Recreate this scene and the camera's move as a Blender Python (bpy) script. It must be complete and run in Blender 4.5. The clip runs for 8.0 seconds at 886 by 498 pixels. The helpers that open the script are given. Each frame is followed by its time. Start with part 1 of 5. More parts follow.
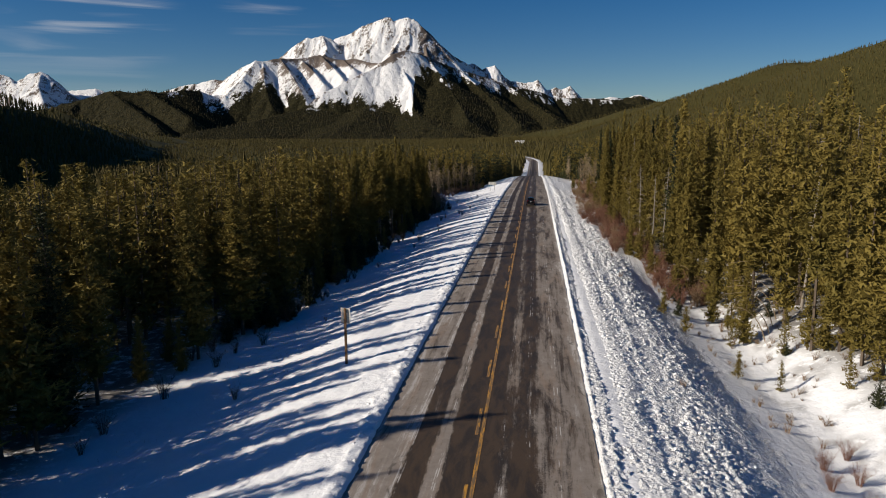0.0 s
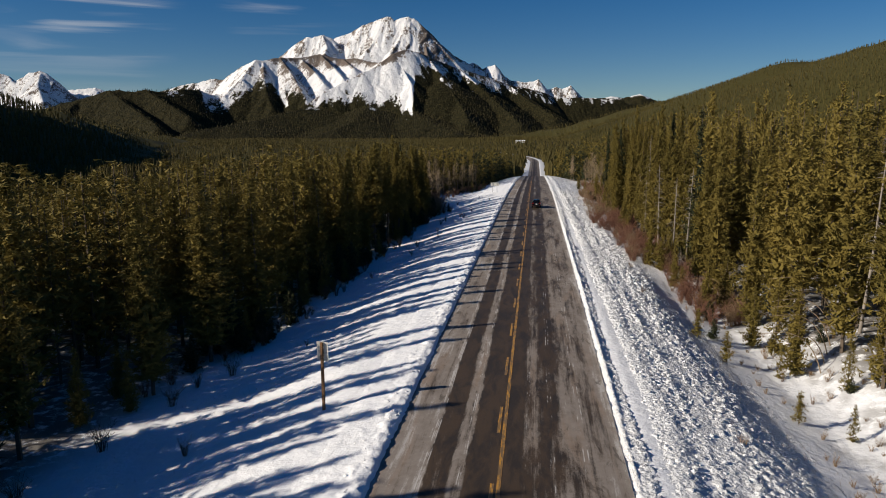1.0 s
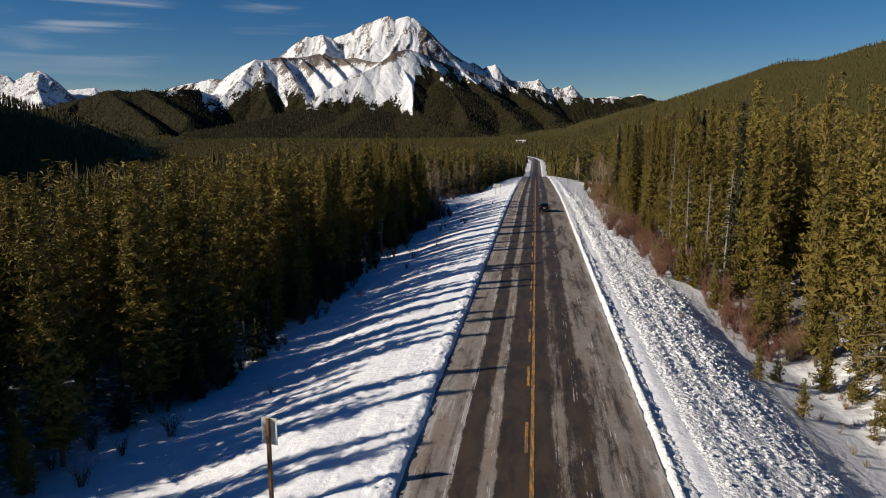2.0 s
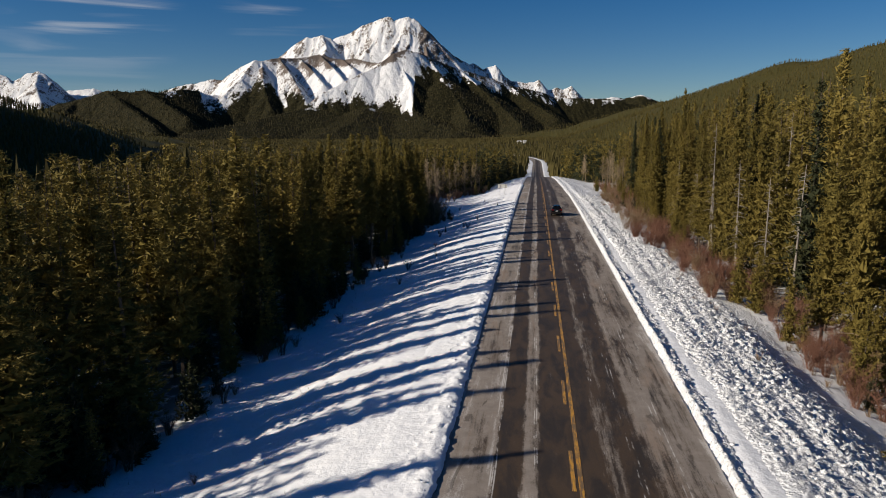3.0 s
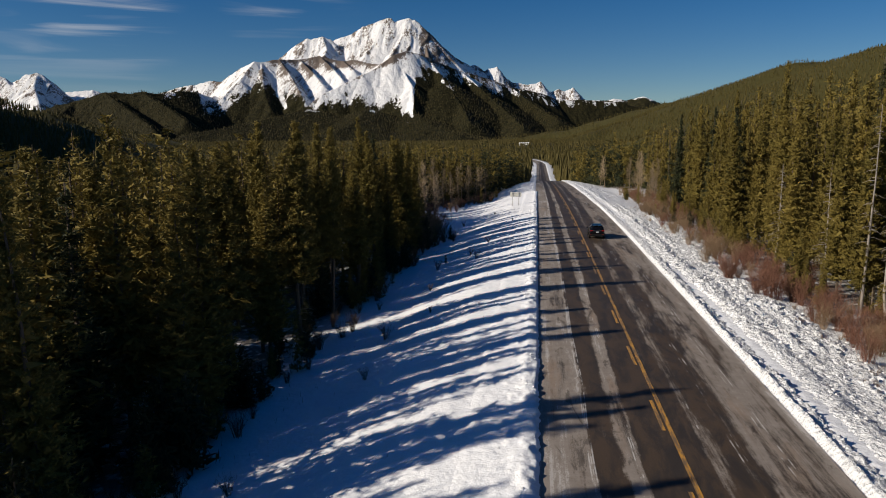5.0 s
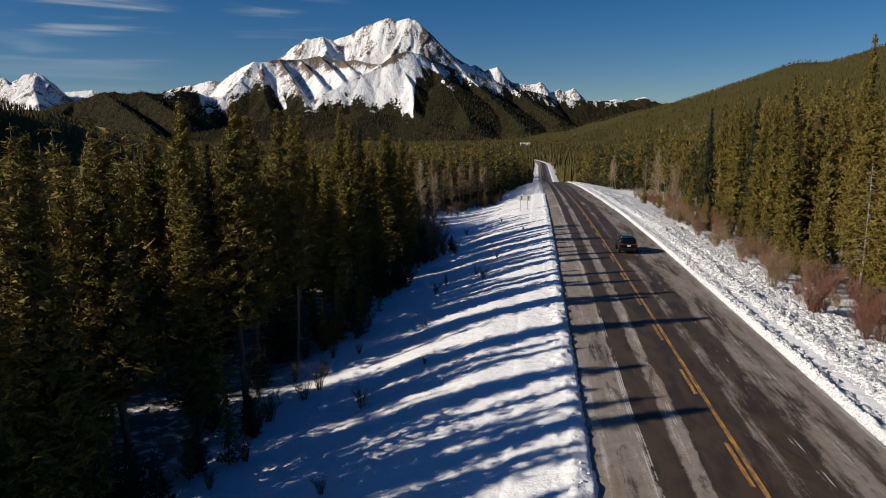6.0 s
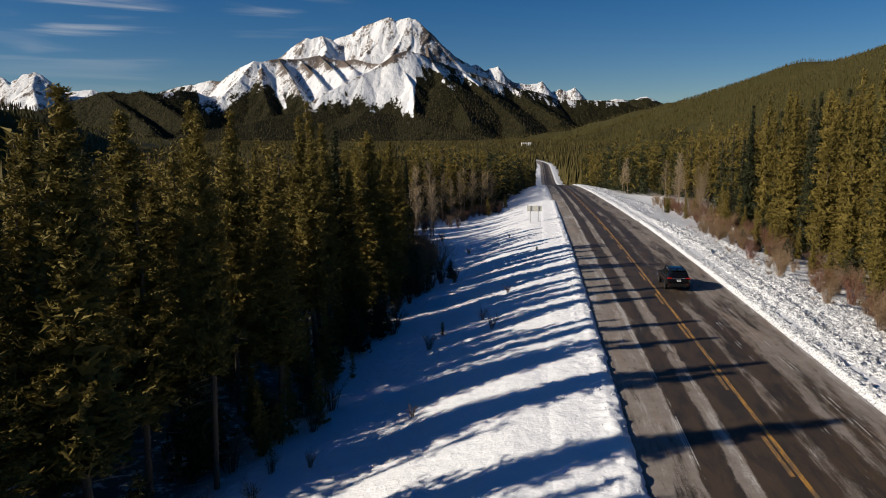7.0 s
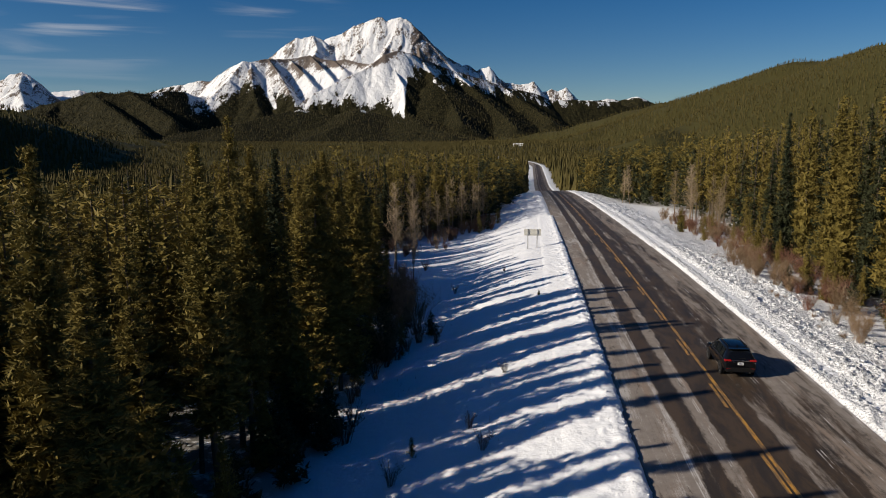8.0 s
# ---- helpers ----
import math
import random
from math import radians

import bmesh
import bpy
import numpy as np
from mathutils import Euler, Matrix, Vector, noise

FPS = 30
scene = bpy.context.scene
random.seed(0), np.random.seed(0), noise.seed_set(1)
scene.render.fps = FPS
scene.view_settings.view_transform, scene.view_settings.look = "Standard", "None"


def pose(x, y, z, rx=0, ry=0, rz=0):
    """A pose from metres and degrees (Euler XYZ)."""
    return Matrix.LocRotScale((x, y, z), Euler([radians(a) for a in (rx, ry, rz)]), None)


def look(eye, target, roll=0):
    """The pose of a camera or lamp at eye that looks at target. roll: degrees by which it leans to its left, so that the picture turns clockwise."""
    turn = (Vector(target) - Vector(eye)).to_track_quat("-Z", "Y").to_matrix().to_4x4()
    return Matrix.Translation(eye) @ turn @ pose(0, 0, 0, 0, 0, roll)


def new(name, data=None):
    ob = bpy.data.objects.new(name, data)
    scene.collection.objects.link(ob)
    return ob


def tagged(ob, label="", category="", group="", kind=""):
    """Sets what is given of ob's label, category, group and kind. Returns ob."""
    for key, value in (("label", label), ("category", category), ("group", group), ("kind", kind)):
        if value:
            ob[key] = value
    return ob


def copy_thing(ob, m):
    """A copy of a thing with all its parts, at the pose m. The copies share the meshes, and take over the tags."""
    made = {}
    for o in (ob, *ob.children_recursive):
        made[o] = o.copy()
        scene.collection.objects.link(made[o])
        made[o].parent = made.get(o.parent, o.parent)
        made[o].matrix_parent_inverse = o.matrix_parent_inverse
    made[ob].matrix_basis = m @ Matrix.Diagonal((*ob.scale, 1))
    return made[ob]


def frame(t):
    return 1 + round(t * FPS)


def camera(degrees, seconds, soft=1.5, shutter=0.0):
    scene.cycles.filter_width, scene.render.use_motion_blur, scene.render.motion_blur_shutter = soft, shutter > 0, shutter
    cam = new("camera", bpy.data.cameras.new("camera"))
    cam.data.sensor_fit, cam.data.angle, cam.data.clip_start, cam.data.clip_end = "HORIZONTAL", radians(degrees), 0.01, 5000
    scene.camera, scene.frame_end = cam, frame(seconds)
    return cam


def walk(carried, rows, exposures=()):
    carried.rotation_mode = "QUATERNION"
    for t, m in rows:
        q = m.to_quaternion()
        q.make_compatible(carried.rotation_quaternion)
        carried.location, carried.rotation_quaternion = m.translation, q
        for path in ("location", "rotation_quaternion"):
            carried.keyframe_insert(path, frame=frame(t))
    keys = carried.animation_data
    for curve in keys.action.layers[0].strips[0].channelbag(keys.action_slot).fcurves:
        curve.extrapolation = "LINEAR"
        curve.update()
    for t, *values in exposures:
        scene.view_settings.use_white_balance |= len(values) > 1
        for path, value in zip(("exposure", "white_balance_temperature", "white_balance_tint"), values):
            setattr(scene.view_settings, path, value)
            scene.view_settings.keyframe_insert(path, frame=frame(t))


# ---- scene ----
cam = camera(64.0, 8.0, soft=1.0)
PATH = [
    (0, (2.664, -20.336, 15.523), (-10.134, 77.562, -0.363), -0.54),
    (0.5, (2.145, -16.064, 15.323), (-10.640, 81.837, -0.550), -0.51),
    (1, (1.493, -10.926, 15.219), (-11.329, 86.958, -0.728), -0.50),
    (1.5, (0.846, -5.190, 15.174), (-12.003, 92.687, -0.792), -0.53),
    (3, (-1.870, 15.797, 13.582), (-14.715, 113.702, -2.217), -0.51),
    (3.5, (-2.870, 23.936, 13.386), (-15.685, 121.862, -2.304), -0.44),
    (4, (-3.834, 32.052, 13.214), (-16.713, 129.979, -2.418), -0.47),
    (4.5, (-4.874, 40.204, 12.930), (-17.830, 138.130, -2.646), -0.50),
    (6, (-7.736, 62.792, 11.887), (-20.728, 160.735, -3.553), -0.43),
    (6.5, (-8.831, 71.241, 11.776), (-21.851, 169.179, -3.672), -0.43),
    (7, (-9.541, 79.242, 12.190), (-22.610, 177.169, -3.285), -0.44),
    (7.5, (-10.085, 87.318, 12.984), (-22.784, 185.295, -2.484), -0.49),
    (8, (-10.507, 95.409, 13.855), (-22.435, 193.480, -1.634), -0.51),
]
walk(cam, [(t, look(eye, target, roll)) for t, eye, target, roll in PATH])

# ---- sky, sun ----
SUN_AZ, SUN_EL = radians(247), radians(25)      # clockwise from +y
SUN_DIR = Vector((math.sin(SUN_AZ) * math.cos(SUN_EL), math.cos(SUN_AZ) * math.cos(SUN_EL), math.sin(SUN_EL)))
scene.view_settings.exposure = 0.19
sun = new("sun", bpy.data.lights.new("sun", "SUN"))
sun.data.energy, sun.data.angle, sun.data.color = 5.0, radians(0.55), (1.0, 0.90, 0.76)
sun.matrix_world = look(SUN_DIR * 100, (0, 0, 0))

world = bpy.data.worlds.new("sky")
scene.world = world
world.use_nodes = True


def build_sky():
    nt = world.node_tree
    nt.nodes.clear()
    add = nt.nodes.new
    link = nt.links.new
    out, bg, sky = add("ShaderNodeOutputWorld"), add("ShaderNodeBackground"), add("ShaderNodeTexSky")
    sky.sky_type, sky.sun_disc = "NISHITA", False
    sky.sun_elevation, sky.sun_rotation, sky.altitude = SUN_EL, SUN_AZ, 1500
    sky.air_density, sky.dust_density, sky.ozone_density = 1.0, 0.3, 3.4
    # thin wind-drawn cirrus towards the west
    co, mp, n1, n2 = add("ShaderNodeTexCoord"), add("ShaderNodeMapping"), add("ShaderNodeTexNoise"), add("ShaderNodeTexNoise")
    mp.inputs["Scale"].default_value = (4.0, 2.0, 46.0)
    mp.inputs["Location"].default_value = (1.38, 0.0, 0.9)
    mp.inputs["Rotation"].default_value = (0.0, radians(-3), 0.0)
    n1.inputs["Scale"].default_value, n1.inputs["Detail"].default_value, n1.inputs["Distortion"].default_value = 1.0, 7.0, 0.8
    n2.inputs["Scale"].default_value, n2.inputs["Detail"].default_value = 4.5, 2.0
    link(co.outputs["Generated"], mp.inputs["Vector"])
    link(mp.outputs["Vector"], n1.inputs["Vector"])
    drift = add("ShaderNodeVectorMath")
    drift.inputs[1].default_value = (0.17, 0.0, 0.0)
    link(co.outputs["Generated"], drift.inputs[0])
    link(drift.outputs["Vector"], n2.inputs["Vector"])
    r1, r2, r3 = add("ShaderNodeMapRange"), add("ShaderNodeMapRange"), add("ShaderNodeMapRange")
    for r, a, b in ((r1, 0.45, 0.72), (r2, 0.44, 0.60), (r3, -0.18, -0.50)):
        r.inputs["From Min"].default_value, r.inputs["From Max"].default_value = a, b
        r.interpolation_type = "SMOOTHSTEP"
    link(n1.outputs["Fac"], r1.inputs["Value"])
    link(n2.outputs["Fac"], r2.inputs["Value"])
    sep = add("ShaderNodeSeparateXYZ")
    link(co.outputs["Generated"], sep.inputs["Vector"])
    link(sep.outputs["X"], r3.inputs["Value"])
    m1, m2, m3 = add("ShaderNodeMath"), add("ShaderNodeMath"), add("ShaderNodeMath")
    for m in (m1, m2, m3):
        m.operation = "MULTIPLY"
    link(r1.outputs["Result"], m1.inputs[0])
    link(r2.outputs["Result"], m1.inputs[1])
    link(m1.outputs["Value"], m2.inputs[0])
    link(r3.outputs["Result"], m2.inputs[1])
    high = add("ShaderNodeMapRange")
    high.inputs["From Min"].default_value, high.inputs["From Max"].default_value = 0.09, 0.15
    high.inputs["To Min"].default_value, high.inputs["To Max"].default_value = 0.14, 0.75
    link(sep.outputs["Z"], high.inputs["Value"])
    link(m2.outputs["Value"], m3.inputs[0])
    link(high.outputs["Result"], m3.inputs[1])
    mix = add("ShaderNodeMix")
    mix.data_type = "RGBA"
    link(m3.outputs["Value"], mix.inputs["Factor"])
    deep = add("ShaderNodeHueSaturation")
    deep.inputs["Saturation"].default_value = 1.38
    deep.inputs["Hue"].default_value = 0.508
    deep.inputs["Value"].default_value = 0.89
    link(sky.outputs["Color"], deep.inputs["Color"])
    link(deep.outputs["Color"], mix.inputs["A"])
    mix.inputs["B"].default_value = (8.0, 8.3, 8.8, 1)
    link(mix.outputs["Result"], bg.inputs["Color"])
    bg.inputs["Strength"].default_value = 0.056
    link(bg.outputs["Background"], out.inputs["Surface"])


build_sky()

# ---- materials ----
def material(name):
    m = bpy.data.materials.new(name)
    m.use_nodes = True
    return m, m.node_tree, m.node_tree.nodes["Principled BSDF"]


class Nodes:
    """A small wrapper that adds nodes and links by value."""

    def __init__(self, name, rough=0.7, metal=0.0, spec=0.3):
        self.m, self.t, self.b = material(name)
        self.b.inputs["Roughness"].default_value = rough
        self.b.inputs["Metallic"].default_value = metal
        self.b.inputs["Specular IOR Level"].default_value = spec
        self.space = self.add("ShaderNodeTexCoord").outputs["Object"]

    def add(self, kind):
        return self.t.nodes.new(kind)

    def put(self, socket, value):
        if isinstance(value, bpy.types.NodeSocket):
            self.t.links.new(value, socket)
        elif isinstance(value, tuple) and len(value) == 3 and socket.type == "RGBA":
            socket.default_value = (*value, 1)
        else:
            socket.default_value = value

    def mapped(self, scale, rot=(0, 0, 0), space=None):
        n = self.add("ShaderNodeMapping")
        self.put(n.inputs["Vector"], space or self.space)
        n.inputs["Scale"].default_value, n.inputs["Rotation"].default_value = scale, rot
        return n.outputs["Vector"]

    def noise(self, scale, detail=4.0, vec=None, dist=0.0, rough=0.55):
        n = self.add("ShaderNodeTexNoise")
        self.put(n.inputs["Vector"], vec or self.space)
        n.inputs["Scale"].default_value, n.inputs["Detail"].default_value = scale, detail
        n.inputs["Distortion"].default_value, n.inputs["Roughness"].default_value = dist, rough
        return n.outputs["Fac"]

    def cells(self, scale, vec=None, out="Distance"):
        n = self.add("ShaderNodeTexVoronoi")
        self.put(n.inputs["Vector"], vec or self.space)
        n.inputs["Scale"].default_value = scale
        return n.outputs[out]

    def span(self, value, a, b, lo=0.0, hi=1.0):
        n = self.add("ShaderNodeMapRange")
        n.interpolation_type = "SMOOTHSTEP"
        self.put(n.inputs["Value"], value)
        for key, v in (("From Min", a), ("From Max", b), ("To Min", lo), ("To Max", hi)):
            n.inputs[key].default_value = v
        return n.outputs["Result"]

    def math(self, op, a, b=0.0):
        n = self.add("ShaderNodeMath")
        n.operation = op
        self.put(n.inputs[0], a)
        self.put(n.inputs[1], b)
        return n.outputs["Value"]

    def mix(self, fac, a, b):
        n = self.add("ShaderNodeMix")
        n.data_type = "RGBA"
        self.put(n.inputs["Factor"], fac)
        self.put(n.inputs["A"], a)
        self.put(n.inputs["B"], b)
        return n.outputs["Result"]

    def xyz(self):
        n = self.add("ShaderNodeSeparateXYZ")
        self.put(n.inputs["Vector"], self.space)
        return n.outputs["X"], n.outputs["Y"], n.outputs["Z"]

    def layer(self, name):
        n = self.add("ShaderNodeAttribute")
        n.attribute_name = name
        return n.outputs["Fac"]

    def curve(self, value, stops):
        n = self.add("ShaderNodeValToRGB")
        self.put(n.inputs["Fac"], value)
        e = n.color_ramp.elements
        while len(e) < len(stops):
            e.new(0.5)
        for el, (p, v) in zip(e, stops):
            el.position, el.color = p, (v, v, v, 1)
        return n.outputs["Color"]

    def bump(self, height, strength=0.5, dist=0.1, after=None):
        n = self.add("ShaderNodeBump")
        self.put(n.inputs["Height"], height)
        n.inputs["Strength"].default_value, n.inputs["Distance"].default_value = strength, dist
        if after:
            self.t.links.new(after, n.inputs["Normal"])
        self.t.links.new(n.outputs["Normal"], self.b.inputs["Normal"])
        return n.outputs["Normal"]

    def chance(self):
        return self.add("ShaderNodeObjectInfo").outputs["Random"]

    def colour(self, value):
        self.put(self.b.inputs["Base Color"], value)
        return self


def plain(name, rgb, rough=0.6, metal=0.0, vary=0.15, scale=8.0, spec=0.3):
    n = Nodes(name, rough, metal, spec)
    dark = tuple(c * (1 - vary) for c in rgb)
    n.colour(n.mix(n.noise(scale, 5), dark, tuple(min(1, c * (1 + vary)) for c in rgb)))
    return n.m


def snow_material():
    n = Nodes("snow", 0.7, spec=0.08)
    grain, drift = n.noise(9.0, 6), n.noise(0.8, 4)
    c = n.mix(drift, (0.76, 0.78, 0.81), (0.86, 0.86, 0.87))
    # brown needle cover; inside the forest its dark colour also stands for shade
    litter_shade, speck = n.layer("litter_shade"), n.span(n.noise(1.1, 6, rough=0.7), 0.36, 0.5)
    floor = n.mix(n.noise(2.5, 6), (0.035, 0.027, 0.017), (0.10, 0.075, 0.045))
    c = n.mix(n.math("MULTIPLY", litter_shade, speck), c, floor)
    wood = n.mix(n.noise(0.03, 6, rough=0.65), (0.040, 0.037, 0.012), (0.078, 0.067, 0.020))
    c = n.mix(n.layer("wood"), c, wood)
    n.colour(c)
    b = n.bump(n.noise(1.6, 5), 0.45, 0.25)
    n.bump(grain, 0.35, 0.06, b)
    return n.m


def bank_material():
    n = Nodes("ploughed_snow", 0.6, spec=0.2)
    dirt = n.span(n.noise(1.3, 7, rough=0.7), 0.5, 0.75)
    c = n.mix(n.noise(6, 5), (0.68, 0.69, 0.71), (0.86, 0.86, 0.86))
    n.colour(n.mix(n.math("MULTIPLY", dirt, 0.25), c, (0.42, 0.39, 0.35)))
    chunks = n.bump(n.cells(5.0), 0.75, 0.12)
    n.bump(n.noise(13, 7, rough=0.68), 0.85, 0.08, chunks)
    return n.m


def road_material():
    n = Nodes("worn_asphalt", 0.6, spec=0.18)
    x, y, z = n.xyz()
    grit = n.noise(14, 6, rough=0.7)
    base = n.mix(grit, (0.040, 0.028, 0.019), (0.088, 0.061, 0.040))
    base = n.mix(n.span(n.noise(0.12, 4), 0.35, 0.7), base, (0.070, 0.049, 0.033))
    base = n.mix(n.span(n.noise(1.0, 7, n.mapped((1.1, 0.28, 1)), 0.5, 0.7), 0.42, 0.62), base, (0.036, 0.029, 0.024))
    # how much dried salt and packed ice lies across the width, from the left edge to the right one
    wander = n.math("MULTIPLY", n.math("SUBTRACT", n.noise(1.0, 5, n.mapped((0.10, 0.045, 1)), rough=0.6), 0.5), 0.05)
    ragged = n.math("MULTIPLY", n.math("SUBTRACT", n.noise(1.0, 7, n.mapped((1.4, 0.55, 1)), rough=0.75), 0.5), 0.055)
    across = n.math("ADD", n.math("DIVIDE", n.math("ADD", x, 5.4), 11.3), n.math("ADD", wander, ragged))
    cover = n.curve(across, [(0.0, 0.74), (0.13, 0.70), (0.165, 0.84), (0.18, 0.16), (0.262, 0.10), (0.285, 0.64), (0.335, 0.60), (0.35, 0.06),
                             (0.555, 0.05), (0.575, 0.44), (0.625, 0.40), (0.65, 0.18), (0.72, 0.24), (0.75, 0.58), (0.86, 0.50), (0.93, 0.62), (0.97, 0.70), (1.0, 0.95)])
    streak = n.noise(1.0, 9, n.mapped((5.0, 0.06, 1)), rough=0.66)
    fine = n.noise(1.0, 8, n.mapped((16.0, 0.5, 1)), rough=0.75)
    patch = n.noise(1.0, 6, n.mapped((0.85, 0.09, 1)), 0.5, 0.62)
    mottle = n.noise(1.0, 7, n.mapped((2.4, 0.55, 1)), 0.3, 0.7)
    amount = n.math("ADD", cover, n.math("MULTIPLY", n.math("SUBTRACT", streak, 0.5), 0.62))
    amount = n.math("ADD", amount, n.math("MULTIPLY", n.math("SUBTRACT", fine, 0.5), 0.42))
    amount = n.math("ADD", amount, n.math("MULTIPLY", n.math("SUBTRACT", patch, 0.5), 1.5))
    amount = n.math("ADD", amount, n.math("MULTIPLY", n.math("SUBTRACT", mottle, 0.5), 0.7))
    film = n.span(n.math("ADD", amount, n.math("MULTIPLY", n.math("SUBTRACT", grit, 0.5), 0.5)), 0.30, 0.66)
    salt = n.mix(n.noise(1.6, 7, rough=0.7), (0.155, 0.127, 0.105), (0.36, 0.32, 0.285))
    c = n.mix(n.math("MULTIPLY", film, 0.88), base, salt)
    sand = n.span(n.noise(1.0, 6, n.mapped((0.9, 0.10, 1)), 0.4, 0.65), 0.50, 0.68)
    c = n.mix(n.math("MULTIPLY", n.math("MULTIPLY", sand, film), 0.45), c, (0.25, 0.17, 0.115))
    thick = n.span(n.math("ADD", amount, n.math("MULTIPLY", n.math("SUBTRACT", grit, 0.5), 0.6)), 0.76, 1.0)
    c = n.mix(n.math("MULTIPLY", thick, 0.60), c, (0.50, 0.48, 0.46))
    # thin ridges of ice left by tyres along the wheel paths
    bend = n.math("MULTIPLY", n.math("SUBTRACT", n.noise(1.0, 3, n.mapped((0.02, 0.05, 1))), 0.5), 0.5)
    for at, gap, keep in ((-3.50, 0.085, 0.44), (-3.50, 0.0, 0.48), (4.05, 0.11, 0.50), (2.45, 0.09, 0.54), (-1.75, 0.05, 0.50), (1.25, 0.06, 0.54)):
        off = n.math("ABSOLUTE", n.math("SUBTRACT", n.math("ABSOLUTE", n.math("ADD", x, n.math("ADD", bend, -at))), gap))
        ridge = n.math("MULTIPLY", n.span(off, 0.042, 0.014), n.span(n.noise(1.0, 6, n.mapped((1.0, 0.35, 1)), rough=0.7), keep, keep + 0.1))
        c = n.mix(n.math("MULTIPLY", ridge, 0.75), c, (0.52, 0.50, 0.48))
    # a few wet-looking dark scrapes across the lanes
    scrape = n.span(n.noise(1.0, 5, n.mapped((1.2, 0.30, 1)), 0.8, 0.6), 0.60, 0.66)
    c = n.mix(n.math("MULTIPLY", scrape, 0.55), c, (0.040, 0.032, 0.027))
    n.colour(c)
    n.put(n.b.inputs["Roughness"], n.span(film, 0, 1, 0.58, 0.85))
    n.bump(grit, 0.25, 0.02)
    return n.m


def paint_material():
    n = Nodes("yellow_road_paint", 0.55)
    worn = n.span(n.noise(1.0, 7, n.mapped((6, 0.8, 1)), rough=0.75), 0.40, 0.56)
    c = n.mix(n.noise(5, 4), (0.44, 0.21, 0.03), (0.58, 0.30, 0.05))
    n.colour(n.mix(n.math("MULTIPLY", worn, 0.85), c, (0.10, 0.08, 0.06)))
    return n.m


def needle_material(name, a, b, tint):
    n = Nodes(name, 0.65, spec=0.08)
    c = n.mix(n.noise(0.9, 4), a, b)
    c = n.mix(n.span(n.noise(0.11, 2), 0.35, 0.68), c, tint)
    c = n.mix(n.math("MULTIPLY", n.chance(), 0.5), c, tint)
    n.colour(c)
    glow, both = n.add("ShaderNodeBsdfTranslucent"), n.add("ShaderNodeMixShader")
    n.put(glow.inputs["Color"], c)
    both.inputs["Fac"].default_value = 0.13
    out = n.t.nodes["Material Output"]
    n.t.links.new(n.b.outputs["BSDF"], both.inputs[1])
    n.t.links.new(glow.outputs["BSDF"], both.inputs[2])
    n.t.links.new(both.outputs["Shader"], out.inputs["Surface"])
    return n.m


def bark_material(name, a, b):
    n = Nodes(name, 0.85, spec=0.1)
    n.colour(n.mix(n.noise(1.0, 6, n.mapped((5, 5, 0.9)), rough=0.7), a, b))
    n.bump(n.noise(1.0, 5, n.mapped((14, 14, 2))), 0.5, 0.02)
    return n.m


def mountain_material():
    n = Nodes("alpine_slopes", 0.8, spec=0.05)
    fine = n.noise(0.05, 9, n.mapped((1.5, 1, 0.7)), rough=0.75)
    rockn = n.noise(0.075, 9, n.mapped((1.6, 1, 0.5), (0, 0.5, 0)), rough=0.74)
    snow = n.mix(n.noise(0.006, 6, rough=0.65), (0.68, 0.69, 0.71), (0.84, 0.83, 0.82))
    rock = n.mix(rockn, (0.055, 0.049, 0.046), (0.235, 0.185, 0.152))
    c = n.mix(n.span(n.math("ADD", n.layer("rock"), n.math("MULTIPLY", n.math("SUBTRACT", rockn, 0.5), 2.4)), 0.40, 0.64), snow, rock)
    wood = n.mix(n.noise(0.012, 6, rough=0.7), (0.016, 0.015, 0.007), (0.046, 0.039, 0.016))
    wood = n.mix(n.span(n.noise(0.06, 6, rough=0.75), 0.42, 0.6), wood, (0.012, 0.012, 0.006))
    c = n.mix(n.span(n.math("ADD", n.layer("wood"), n.math("MULTIPLY", n.math("SUBTRACT", fine, 0.5), 2.4)), 0.42, 0.54), c, wood)
    n.colour(c)
    n.bump(n.noise(0.06, 8, n.mapped((1.6, 1, 0.5)), rough=0.7), 0.6, 8.0)
    return n.m


MAT = {
    "snow": snow_material(), "bank": bank_material(), "road": road_material(), "paint": paint_material(), "mountain": mountain_material(),
    "pine": needle_material("pine_needles", (0.070, 0.060, 0.017), (0.168, 0.132, 0.033), (0.195, 0.146, 0.037)),
    "spruce": needle_material("spruce_needles", (0.018, 0.026, 0.014), (0.05, 0.056, 0.028), (0.04, 0.042, 0.018)),
    "far_wood": needle_material("far_needles", (0.036, 0.034, 0.011), (0.080, 0.068, 0.021), (0.090, 0.071, 0.023)),
    "slope_wood": needle_material("slope_needles", (0.020, 0.021, 0.009), (0.050, 0.044, 0.017), (0.056, 0.046, 0.018)),
    "bark": bark_material("pine_bark", (0.05, 0.038, 0.028), (0.16, 0.125, 0.095)),
    "grey_bark": bark_material("weathered_dead_wood", (0.14, 0.12, 0.10), (0.34, 0.30, 0.26)),
    "aspen": bark_material("pale_aspen_bark", (0.15, 0.11, 0.07), (0.34, 0.26, 0.17)),
    "twig": bark_material("brown_twigs", (0.05, 0.035, 0.025), (0.13, 0.09, 0.065)),
    "red_twig": bark_material("red_willow_twigs", (0.10, 0.046, 0.032), (0.24, 0.125, 0.085)),
    "tan_twig": bark_material("tan_willow_twigs", (0.13, 0.085, 0.05), (0.30, 0.21, 0.13)),
}

# ---- shared tools ----
def lattice(seed):
    return np.random.RandomState(seed).rand(256, 256)


LATTICES = {}


